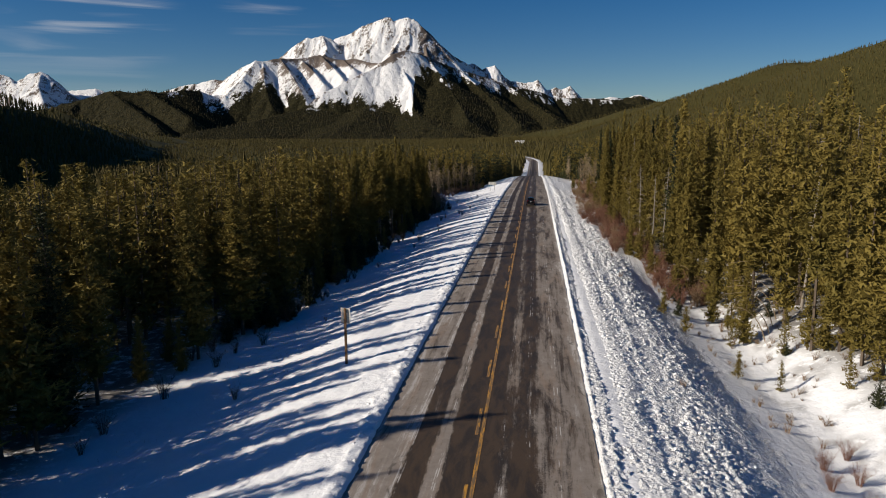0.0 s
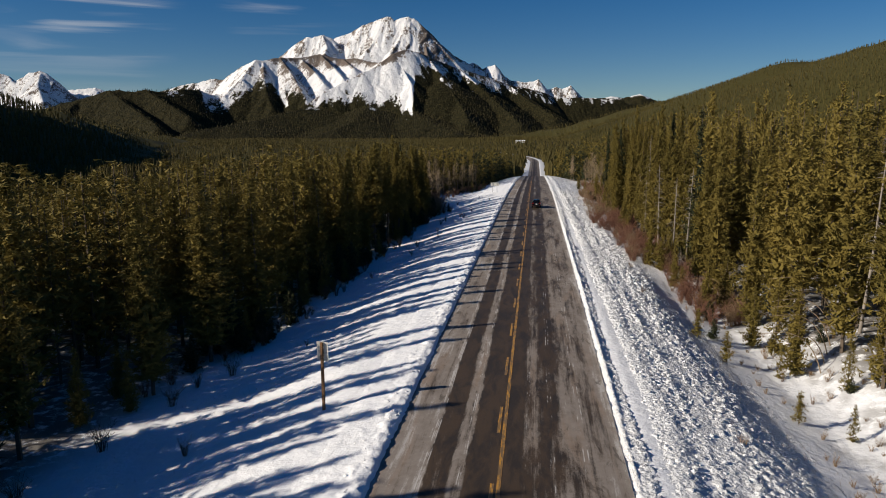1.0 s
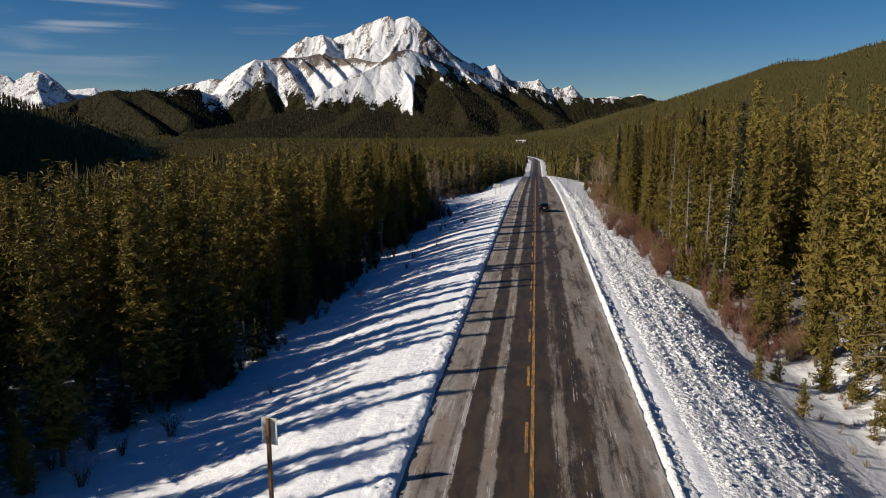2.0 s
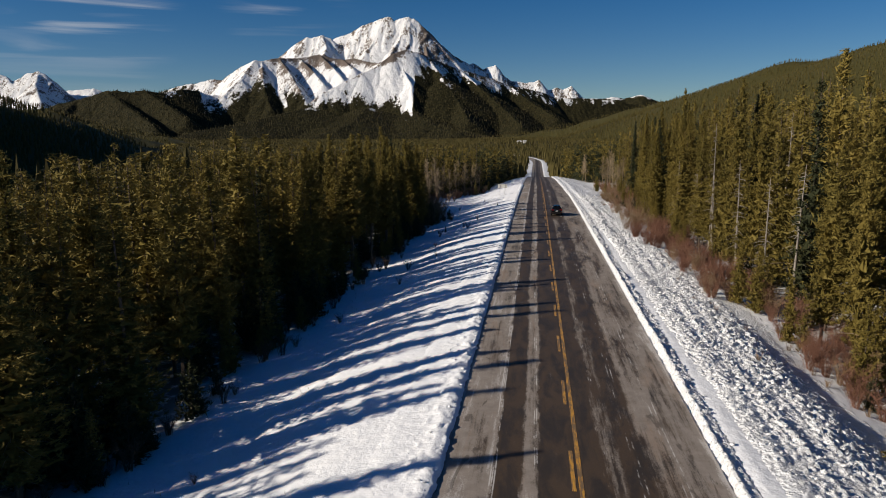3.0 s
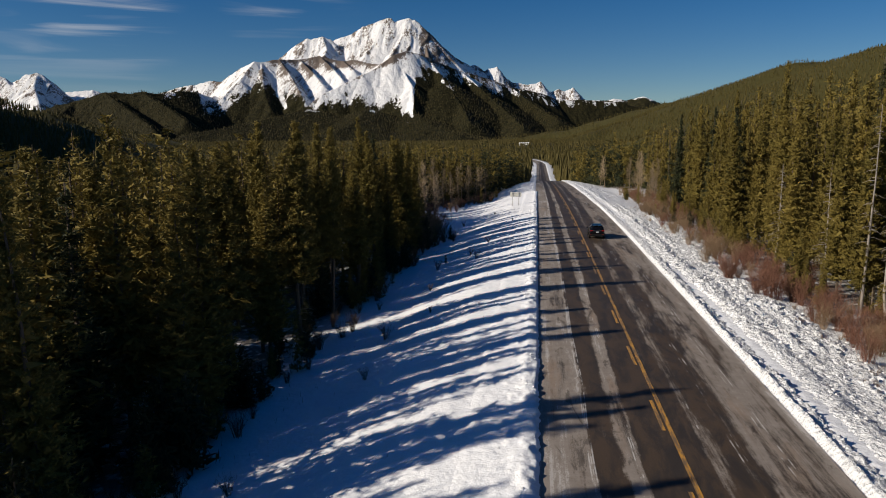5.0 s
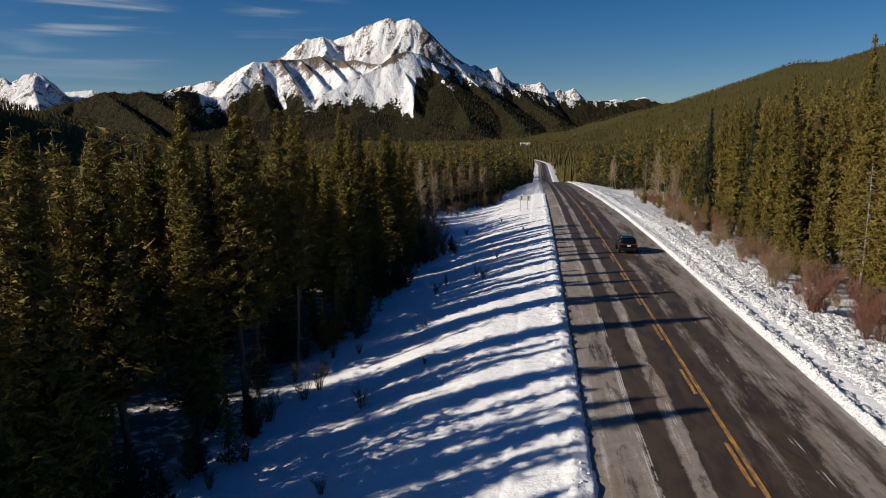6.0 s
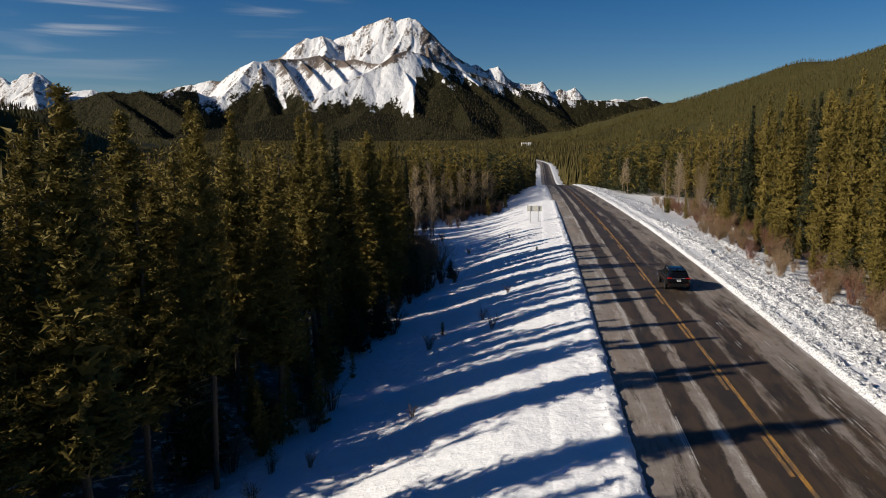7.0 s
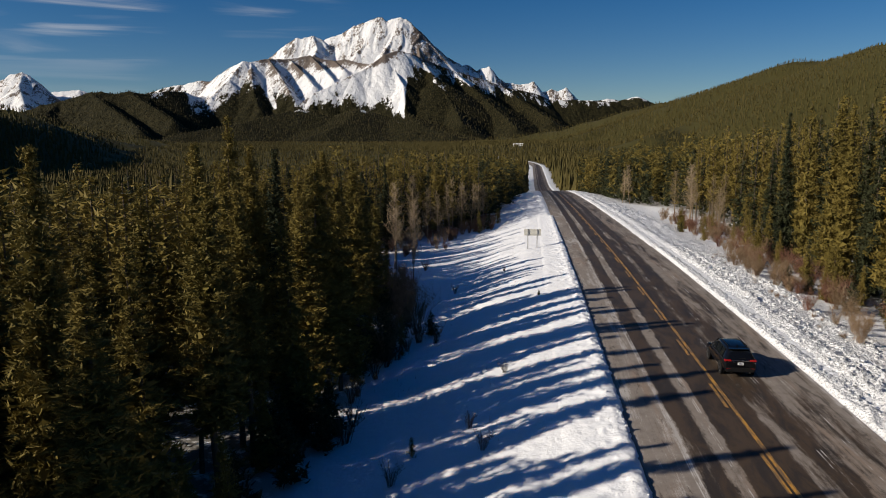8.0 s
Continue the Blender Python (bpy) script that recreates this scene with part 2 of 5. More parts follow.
def smooth_noise(x, y, seed=0):
    """Value noise, 0 to 1, one cell a unit."""
    if seed not in LATTICES:
        LATTICES[seed] = lattice(seed)
    g = LATTICES[seed]
    x, y = np.asarray(x, float), np.asarray(y, float)
    ix, iy = np.floor(x).astype(int), np.floor(y).astype(int)
    fx, fy = x - ix, y - iy
    fx, fy = fx * fx * (3 - 2 * fx), fy * fy * (3 - 2 * fy)
    a, b = g[ix & 255, iy & 255], g[(ix + 1) & 255, iy & 255]
    c, d = g[ix & 255, (iy + 1) & 255], g[(ix + 1) & 255, (iy + 1) & 255]
    return (a * (1 - fx) + b * fx) * (1 - fy) + (c * (1 - fx) + d * fx) * fy


def fractal(x, y, seed=0, octaves=4):
    total, gain = 0.0, 0.0
    for k in range(octaves):
        total = total + smooth_noise(np.asarray(x) * 2**k, np.asarray(y) * 2**k, seed + k) / 2**k
        gain += 1 / 2**k
    return total / gain


def ramp(v, a, b):
    u = np.clip((v - a) / (b - a), 0, 1)
    return u * u * (3 - 2 * u)


def mesh_of(name, verts, faces, mats, smooth=False, layers=None, index=None):
    """A mesh from arrays: verts n x 3, faces m x 3 or m x 4."""
    verts, faces = np.asarray(verts, np.float32), np.asarray(faces, np.int32)
    me = bpy.data.meshes.new(name)
    k = faces.shape[1]
    me.vertices.add(len(verts))
    me.vertices.foreach_set("co", verts.ravel())
    me.loops.add(faces.size)
    me.loops.foreach_set("vertex_index", faces.ravel())
    me.polygons.add(len(faces))
    me.polygons.foreach_set("loop_start", np.arange(0, faces.size, k, dtype=np.int32))
    me.polygons.foreach_set("use_smooth", np.full(len(faces), smooth))
    for m in mats:
        me.materials.append(m)
    if index is not None:
        me.polygons.foreach_set("material_index", np.asarray(index, np.int32))
    for key, values in (layers or {}).items():
        a = me.attributes.new(key, "FLOAT", "POINT")
        a.data.foreach_set("value", np.asarray(values, np.float32).ravel())
    me.update(calc_edges=True)
    me.validate()
    return me


def grid_faces(nx, ny):
    i = np.arange(nx * ny).reshape(ny, nx)
    return np.stack([i[:-1, :-1], i[:-1, 1:], i[1:, 1:], i[1:, :-1]], -1).reshape(-1, 4)


def part(name, bm, mat, parent, label="", smooth=False):
    """One bmesh as one mesh object under a thing or a part."""
    me = bpy.data.meshes.new(name)
    bmesh.ops.recalc_face_normals(bm, faces=bm.faces)
    bm.to_mesh(me)
    bm.free()
    me.materials.append(mat)
    if smooth:
        me.polygons.foreach_set("use_smooth", [True] * len(me.polygons))
    ob = new(name, me)
    ob.parent = parent
    return tagged(ob, label)


def link_part(name, me, parent, label=""):
    ob = new(name, me)
    ob.parent = parent
    return tagged(ob, label)


def thing(name, label, category, group="", m=None):
    ob = new(name)
    ob.empty_display_size = 0.3
    tagged(ob, label, category, group)
    if m is not None:
        ob.matrix_basis = m
    return ob


# ---- the lie of the land ----
FALL_Y = np.array([-400, 165, 200, 250, 300, 350, 400, 450, 520, 600, 700, 850, 1000, 1400, 1800, 2200, 2600, 2900, 3400, 5000])
FALL_Z = np.array([0, 0, -0.8, -2.2, -3.9, -6.0, -8.6, -12.5, -18.5, -23.5, -26.5, -25.5, -24.5, -19, -1, -3, -1, 1, 4, 4])
_fy = np.arange(-400, 5001, 5.0)
_fz = np.convolve(np.pad(np.interp(_fy, FALL_Y, FALL_Z), 6, mode="edge"), np.ones(13) / 13, "valid")


def fall(y):
    return np.interp(y, _fy, _fz)


def road_mid(y):
    return -np.clip(np.asarray(y, float) - 1000, 0, 350) ** 2 / 1600


SIDE_X = [-3000, -1100, -800, -420, -170, -95, -58, -26, -21, -17, -14, -10.6, -7.5, -6.2, -5.4, 0, 5.7, 6.0, 6.35, 7.3, 9.5, 12.9, 16.5, 20, 22, 25, 28, 45, 150, 350, 600, 3000]
SIDE_Z = [30, -8, -18, -26, -22, -11, -3.5, -3.5, -3.0, -2.25, -1.4, -0.6, -0.12, 0.06, -0.12, -0.08, -0.12, 0.02, 0.05, 0.03, -0.30, -1.15, -2.6, -3.6, -3.5, -2.0, -1.0, -0.6, -5, -6, 18, 40]


# the shallower eastern verge farther on
EAST_X = [6.35, 7.3, 9.5, 12.9, 16.5, 20, 25, 28, 45]
EAST_Z = [0.05, 0.03, -0.22, -0.75, -1.2, -1.5, -1.4, -1.1, -0.6]


def crest_rise(x, y, crests):
    """The highest of the slopes that fall away from the crest lines. A crest: its points and how steeply it falls."""
    best = np.full(np.shape(x), -1e4)
    near = np.zeros(np.shape(x))
    for points, slope in crests:
        for (ax, ay, az), (bx, by, bz) in zip(points, points[1:]):
            dx, dy = bx - ax, by - ay
            u = np.clip(((x - ax) * dx + (y - ay) * dy) / (dx * dx + dy * dy), 0, 1)
            d = np.hypot(x - ax - u * dx, y - ay - u * dy)
            z = az + u * (bz - az) - slope * d
            near = np.where(z > best, d, near)
            best = np.maximum(best, z)
    return best, near


EAST_HILL = [(-167, 3050, 10), (-109, 3000, 14), (24, 2950, 31), (183, 2900, 64), (317, 2850, 100), (440, 2800, 128), (528, 2700, 148), (599, 2600, 151), (660, 2500, 173), (697, 2420, 191), (719, 2350, 210), (743, 2300, 228), (768, 2290, 228), (793, 2280, 220), (812, 2220, 218), (835, 2180, 227), (858, 2140, 227), (886, 2050, 245), (1050, 1950, 297), (1460, 1850, 363)]
WEST_HILL = [(-800, 420, 150), (-956, 863, 122), (-951, 1166, 90), (-985, 1363, 73), (-1076, 1704, 44), (-1157, 2249, 8), (-1260, 2800, -20)]
HILLS = [
    (EAST_HILL, 0.36),
    ([(768, 2290, 228), (577, 2100, 117), (378, 1850, 46), (235, 1600, 15)], 0.30),
    ([(528, 2700, 148), (326, 2450, 76), (159, 2150, 27)], 0.30),
    (WEST_HILL, 0.62),
]


def land(x, y):
    """The height of the ground."""
    x, y = np.asarray(x, float), np.asarray(y, float)
    d = x - road_mid(y)
    far = ramp(np.abs(d), 30, 120)
    side = np.interp(d, SIDE_X, SIDE_Z)
    side = side + (np.interp(d, EAST_X, EAST_Z) - side) * ((d > 6.4) & (d < 45)) * ramp(y, 58, 88)
    z = fall(y) * (1 - 0.15 * far) + side * (1 - 0.75 * ramp(y, 1500, 2600) * far)
    rough = ramp(np.abs(d), 6.5, 11)
    z = z + rough * ((fractal(x / 9, y / 9, 3) - 0.5) * 0.5 + (fractal(x / 1.6, y / 1.6, 7, 3) - 0.5) * 0.16)
    z = z + far * (fractal(x / 160, y / 160, 11) - 0.5) * 14 * ramp(np.abs(d), 60, 400)
    hill, _ = crest_rise(x, y, HILLS)
    return np.maximum(z, hill + (fractal(x / 90, y / 90, 21) - 0.5) * 9)


def left_edge(y):
    """Where the forest begins west of the road."""
    return np.interp(y, [0, 40, 56, 75, 100, 150, 165, 185, 225, 245, 300, 400, 600], [-26.5, -25.6, -23.0, -23.4, -23.0, -22.4, -24.5, -36, -32, -22, -17, -14.5, -12])


def right_edge(y):
    return np.interp(y, [0, 35, 54, 69, 82, 95, 140, 185, 205, 290, 312, 400, 600], [27, 25.0, 22.4, 20.4, 18.6, 18.2, 18.4, 20.5, 24, 25, 17, 14, 12])


def in_forest(x, y):
    d = x - road_mid(y)
    return np.where(y > 1380, 200.0, np.where(d < 0, left_edge(y) - d, d - right_edge(y)))


def build_ground():
    near_x = np.arange(-34, 34.01, 0.6)
    grow = 34 * (4600 / 34) ** (np.arange(1, 71) / 70)
    xs = np.r_[-grow[::-1], near_x, grow]
    ys = np.r_[-300, -200, -120, -80, -60, np.arange(-45, 250, 0.8), 250 * (4950 / 250) ** (np.arange(0, 151) / 150)]
    x, y = np.meshgrid(xs, ys)
    z = land(x, y)
    d = np.abs(x - road_mid(y))
    z = np.where(d < 6.3, z - 0.25, z)
    f = in_forest(x, y)
    # strong under the trees, where it paints in the shade of the dense stand
    litter_shade = 0.85 * ramp(f, -2.0, 3)
    patches = 0.5 * ramp(fractal(x / 1.4, y / 1.4, 17), 0.52, 0.68) * ramp(x, 18, 21) * (1 - ramp(x, 30, 34)) * (y < 260)
    litter_shade = np.maximum(litter_shade, patches)
    wood = np.maximum(ramp(f, 25, 90), ramp(y, 500, 900) * ramp(d, 13, 22))
    me = mesh_of("ground", np.stack([x, y, z], -1).reshape(-1, 3), grid_faces(len(xs), len(ys)), [MAT["snow"]], True, {"litter_shade": litter_shade, "wood": wood})
    return tagged(new("ground", me), "snow-covered ground sloping from the road into forest", "ground", kind="structure")


def build_road():
    ys = np.r_[np.arange(-60, 300, 2.0), np.arange(300, 1400, 6.0)]
    ds = np.array([-5.95, -5.3, -3.7, -1.8, 0, 1.8, 3.7, 5.0, 5.85])
    d, y = np.meshgrid(ds, ys)
    z = fall(y) + 0.0 - 0.012 * np.abs(d)
    z[:, 0] -= 0.02
    z[:, -1] -= 0.02
    me = mesh_of("road", np.stack([d + road_mid(y), y, z], -1).reshape(-1, 3), grid_faces(len(ds), len(ys)), [MAT["road"]], True)
    return tagged(new("road", me), "worn two-lane asphalt road streaked with salt and ice", "road", kind="structure")


ground = build_ground()
road = build_road()


def strip(name, x0, x1, y0, y1, parent, label=""):
    ys = np.linspace(y0, y1, max(2, int((y1 - y0) / 6) + 1))
    rows = []
    for y in ys:
        z = float(fall(y)) + 0.008
        rows += [(x0, y, z), (x1, y, z)]
    n = len(ys)
    me = mesh_of(name, rows, grid_faces(2, n), [MAT["paint"]])
    return link_part(name, me, parent, label)


strip("solid_line", -0.05, 0.14, -60, 700, road, "worn yellow solid centre line")
for k in range(-6, 60):
    y0 = 23.7 + 9.0 * k
    strip("dash", -0.33, -0.16, y0, y0 + 3.6, road)

# ---- mountains ----
SUMMIT = [(-1448, 4700, 580), (-1321, 4720, 655), (-1223, 4730, 686), (-1145, 4740, 732), (-1056, 4750, 760), (-995, 4750, 783), (-954, 4750, 782), (-935, 4750, 756), (-894, 4750, 773), (-838, 4750, 778), (-779, 4750, 755), (-739, 4750, 683), (-691, 4750, 611), (-651, 4750, 557), (-567, 4760, 542), (-487, 4770, 498), (-373, 4780, 439), (-189, 4800, 347)]
SHOULDER = [(-1708, 4560, 492), (-1661, 4580, 525), (-1562, 4600, 607), (-1477, 4600, 650), (-1444, 4600, 643), (-1379, 4610, 660), (-1315, 4620, 635), (-1288, 4640, 598), (-1231, 4660, 560), (-1140, 4680, 506)]
WEST_RIDGE = [(-2423, 4060, 236), (-2234, 4080, 283), (-2099, 4100, 322), (-2020, 4120, 335), (-1924, 4130, 357), (-1861, 4130, 349), (-1724, 4080, 414), (-1617, 4050, 453), (-1585, 4080, 452), (-1505, 4150, 474), (-1436, 4220, 476), (-1368, 4270, 490), (-1304, 4300, 505), (-1199, 4310, 474), (-1075, 4300, 473), (-973, 4260, 444), (-884, 4180, 438)]
FRONT_RIDGE = [(-1300, 3440, 104), (-1250, 3480, 121), (-1162, 3600, 174), (-1110, 3680, 240), (-1044, 3740, 280), (-936, 3850, 351), (-869, 3930, 395), (-802, 4010, 465), (-739, 4068, 492), (-676, 4110, 483), (-624, 4150, 461), (-546, 4200, 430), (-444, 4250, 391), (-361, 4290, 373), (-268, 4330, 345), (-159, 4380, 305), (-89, 4400, 295), (36, 4450, 266), (111, 4480, 233), (286, 4520, 232), (486, 4560, 214), (855, 4600, 130)]
FOOTHILL = [(-2883, 3350, 91), (-2523, 3380, 150), (-2403, 3400, 191), (-2313, 3410, 207), (-2150, 3420, 252), (-2104, 3430, 255), (-2041, 3440, 243), (-1973, 3460, 254), (-1902, 3500, 242), (-1843, 3600, 264), (-1796, 3700, 260), (-1750, 3760, 236)]
# a crest: its points, how steeply it falls, how far apart its ribs stand and how deep the gullies between them are, how rocky the crest is
MASSIF = [
    (SUMMIT, 1.05, 46, 22, 0.25),
    ([(-935, 4750, 760), (-1007, 4640, 661), (-1066, 4500, 542), (-1076, 4420, 472)], 0.95, 34, 14, 0.45),
    ([(-801, 4750, 770), (-858, 4630, 656), (-889, 4500, 551), (-895, 4400, 500)], 0.95, 30, 16, 0.5),
    ([(-771, 4750, 748), (-716, 4650, 620), (-680, 4520, 521)], 1.25, 24, 16, 1.0),
    (SHOULDER, 1.0, 38, 20, 0.35),
    ([(-1379, 4610, 660), (-1319, 4500, 572), (-1307, 4380, 507)], 0.9, 30, 14, 0.4),
    (WEST_RIDGE, 0.95, 34, 18, 0.8),
    ([(-1617, 4050, 453), (-1644, 3900, 341), (-1685, 3760, 241), (-1739, 3640, 166)], 0.80, 30, 8, 0.35),
    ([(-1585, 4080, 452), (-1521, 3920, 340), (-1455, 3780, 239), (-1388, 3680, 168)], 0.85, 28, 12, 0.6),
    ([(-1505, 4150, 474), (-1378, 3980, 357), (-1288, 3850, 270), (-1229, 3760, 205)], 0.92, 22, 14, 0.7),
    ([(-1411, 4240, 481), (-1274, 4080, 379), (-1187, 3960, 306)], 0.92, 22, 14, 0.7),
    ([(-1304, 4300, 505), (-1180, 4150, 409), (-1097, 4040, 341)], 0.92, 22, 14, 0.6),
    ([(-1171, 4310, 476), (-1069, 4180, 410)], 0.85, 26, 10, 0.5),
    (FRONT_RIDGE, 0.88, 30, 6, 0.75),
    ([(-739, 4068, 492), (-728, 3930, 374), (-660, 3800, 286), (-606, 3560, 132)], 0.80, 20, 9, 0.0),
    ([(-624, 4150, 461), (-508, 3950, 324), (-390, 3700, 176), (-323, 3450, 85)], 0.58, 40, 11, 0.2),
    ([(-444, 4250, 391), (-281, 4000, 248), (-148, 3750, 132), (-70, 3500, 57)], 0.56, 46, 12, 0.0),
    ([(-159, 4380, 305), (-20, 4150, 190), (101, 3900, 104)], 0.56, 46, 12, 0.0),
    (FOOTHILL, 0.74, 60, 18, 0.0),
    ([(-2150, 3420, 252), (-1972, 3260, 184), (-1740, 3060, 98), (-1619, 2920, 58)], 0.78, 60, 12, 0.0),
    ([(-1973, 3460, 254), (-1751, 3300, 164), (-1598, 3160, 106)], 0.78, 60, 12, 0.0),
    ([(-1752, 3800, 251), (-1798, 3560, 169), (-1839, 3250, 87), (-1865, 3000, 41)], 0.50, 60, 14, 0.0),
    ([(-2313, 3410, 207), (-2255, 3220, 141), (-2160, 3000, 78)], 0.55, 60, 12, 0.0),
    ([(-1141, 3560, 161), (-1310, 3250, 89), (-1478, 3020, 43)], 0.26, 70, 10, 0.0),
    ([(-843, 3560, 157), (-832, 3280, 90), (-866, 3020, 37)], 0.26, 70, 10, 0.0),
    ([(-606, 3560, 132), (-471, 3250, 65), (-329, 3000, 23)], 0.26, 70, 10, 0.0),
]
# the upper edge of the closed forest: bearing and rise seen from the road, in thousandths
TREELINE = [(-988, 129), (-551, 119), (-551, 68), (-515, 73), (-494, 73), (-488, 66), (-482, 45), (-450, 46), (-427, 58), (-415, 69), (-399, 76), (-380, 78), (-375, 64), (-362, 53), (-349, 66), (-336, 63), (-326, 43), (-304, 46), (-281, 52), (-248, 51), (-231, 40), (-208, 50), (-191, 41), (-174, 28), (-170, 72), (-168, 86), (-160, 98), (-148, 101), (-130, 96), (-117, 91), (-78, 81), (-39, 64), (-8, 62), (38, 50), (187, 51)]
# avalanche tracks that stay white through the forest, as pairs of ends on the same scale, and their half width
TRACKS = [(-379, 92, -357, 44, 2.6), (-133, 77, -88, 42, 2.2), (-172, 111, -128, 86, 3.0), (-109, 88, -80, 72, 2.0), (-190, 60, -174, 30, 2.0)]
VIEW_X, VIEW_Y, VIEW_Z = -3.8, 32.0, 13.2


def ribbed(x, y, crests):
    """Mountains as ribbed slopes that fall away from crest lines: the height, the distance from the crest, how far a point
    stands out on a rib (0 to 1), and how rocky its crest is."""
    x, y = np.asarray(x, float), np.asarray(y, float)
    best = np.full(np.shape(x), -1e4)
    near, rib, bare = np.zeros(np.shape(x)), np.zeros(np.shape(x)), np.zeros(np.shape(x))
    sway = fractal(x / 90, y / 90, 29, 3) - 0.5
    for k, (points, slope, width, depth, rocky) in enumerate(crests):
        top, off, along, run = np.full(np.shape(x), -1e4), np.zeros(np.shape(x)), np.zeros(np.shape(x)), 0.0
        for (ax, ay, az), (bx, by, bz) in zip(points, points[1:]):
            dx, dy = bx - ax, by - ay
            size = math.hypot(dx, dy)
            raw = ((x - ax) * dx + (y - ay) * dy) / (size * size)
            u = np.clip(raw, 0, 1)
            d = np.hypot(x - ax - u * dx, y - ay - u * dy)
            z = az + u * (bz - az) - slope * d
            turn = np.where(raw > 1, 1, np.where(raw < 0, -1, 0)) * np.abs(raw - u) * size * 0.7
            off, along = np.where(z > top, d, off), np.where(z > top, run + u * size + turn, along)
            top = np.maximum(top, z)
            run += size
        s = along + sway * width * 0.9
        r = 1 - np.abs(2 * fractal(s / width, off / (width * 7) + 9 * k, 31 + k, 2) - 1)
        f = 1 - np.abs(2 * fractal(s / (width * 0.36), off / (width * 3.2) + 5 * k, 61 + k, 2) - 1)
        grow = ramp(off, 0, 90)
        h = (r - 0.7) * depth * (0.15 + 0.85 * grow) + (f - 0.7) * depth * 0.45 * (0.3 + 0.7 * grow)
        top = top + h
        near, rib, bare = np.where(top > best, off, near), np.where(top > best, 0.6 * r + 0.4 * f, rib), np.where(top > best, rocky, bare)
        best = np.maximum(best, top)
    best = best + (fractal(x / 24, y / 24, 41, 3) - 0.5) * 7
    return best, near, rib, bare


def chart(x, y, z):
    return 1000 * (x - VIEW_X) / (y - VIEW_Y), 1000 * (z - VIEW_Z) / (y - VIEW_Y)


def tree_cover(x, y, z):
    """How closely the slopes are wooded, about 0 to 1, one half at the treeline."""
    b, e = chart(x, y, z)
    line = np.interp(b, [p[0] for p in TREELINE], [p[1] for p in TREELINE])
    blur = (fractal(x / 26, y / 60, 51, 3) - 0.5) * 26 + (smooth_noise(x / 9, y / 30, 57) - 0.5) * 9
    cover = 0.5 + (line - e + blur) / 22
    east = ramp(b, -178, -165) * ramp(e, 34, 48)
    cover = cover - east * 0.55 * ramp(fractal((x + 0.5 * y) / 34, y / 120, 53, 3), 0.52, 0.66)
    for x0, e0, x1, e1, wide in TRACKS:
        u = np.clip(((b - x0) * (x1 - x0) + (e - e0) * (e1 - e0)) / ((x1 - x0) ** 2 + (e1 - e0) ** 2), 0, 1)
        cover = cover - 1.3 * np.exp(-(np.hypot(b - x0 - u * (x1 - x0), e - e0 - u * (e1 - e0)) / wide) ** 2)
    return np.where(y > 4420 + 400 * ramp(x, -260, -120), -1.0, cover)


def build_massif():
    xs, ys = np.linspace(-2900, 1050, 690), np.r_[np.linspace(2700, 3500, 80), np.linspace(3507, 4830, 250)]
    x, y = np.meshgrid(xs, ys)
    z, near, rib, bare = ribbed(x, y, MASSIF)
    wood = tree_cover(x, y, z)
    gy, gx = np.gradient(z, ys, xs)
    steep = np.hypot(gx, gy)
    b, e = chart(x, y, z)
    rock = 0.20 + 0.9 * (rib - 0.72) * ramp(steep, 0.5, 1.0) + 0.35 * ramp(steep, 1.0, 1.7) + (fractal(x / 45, y / 75, 61) - 0.5) * 1.1
    rock = rock + bare * 0.55 * np.exp(-(near / 22.0) ** 2) * (0.35 + 1.3 * fractal(x / 70, y / 70, 67, 2)) * ramp(x, -2000, -1800) + 0.18 * bare * np.exp(-(near / 110.0) ** 2) * (fractal(x / 30, y / 30, 63) - 0.2)
    # the cliff under the summit's eastern end, the cirque wall, and the smooth western face of the front peak
    rock = rock + 0.42 * ramp(b, -166, -158) * ramp(e, 98, 106) * (y > 4400)
    rock = rock + 0.30 * np.exp(-((e - 104) / 9.0) ** 2) * ramp(b, -375, -350) * (1 - ramp(b, -245, -225)) * (y < 4420)
    rock = rock - 0.45 * ramp(b, -320, -290) * (1 - ramp(b, -178, -168)) * (1 - ramp(e, 88, 100)) * (y < 4250)
    rock = rock + 0.55 * np.exp(-(((b + 202) / 22.0) ** 2 + ((e - 108 - 0.55 * (b + 202)) / 5.0) ** 2)) * (y < 4250)
    z = np.maximum(z, land(x, y) - 9)
    me = mesh_of("mountain", np.stack([x, y, z], -1).reshape(-1, 3), grid_faces(len(xs), len(ys)), [MAT["mountain"]], True, {"wood": wood, "rock": rock})
    return tagged(new("backdrop_mountain", me), "snowy rock mountain with forested lower slopes", "mountain", kind="structure")


def build_far_peak(name, crests, area, treeline, label, rockiness=0.1):
    x0, x1, y0, y1 = area
    xs, ys = np.linspace(x0, x1, 170), np.linspace(y0, y1, 80)
    x, y = np.meshgrid(xs, ys)
    z, near, rib, bare = ribbed(x, y, crests)
    wood = ramp(treeline + (fractal(x / 50, y / 50, 81) - 0.5) * 60 - z, -10, 10)
    gy, gx = np.gradient(z, ys, xs)
    rock = ramp(np.hypot(gx, gy), 0.8, 1.5) * 0.4 + (fractal(x / 40, y / 90, 91) - 0.5) * 1.1 + rockiness + (rib - 0.7) * 0.5
    z = np.maximum(z, 20)
    me = mesh_of(name, np.stack([x, y, z], -1).reshape(-1, 3), grid_faces(170, 80), [MAT["mountain"]], True, {"wood": wood, "rock": rock})
    return tagged(new(name, me), label, "mountain", kind="structure")


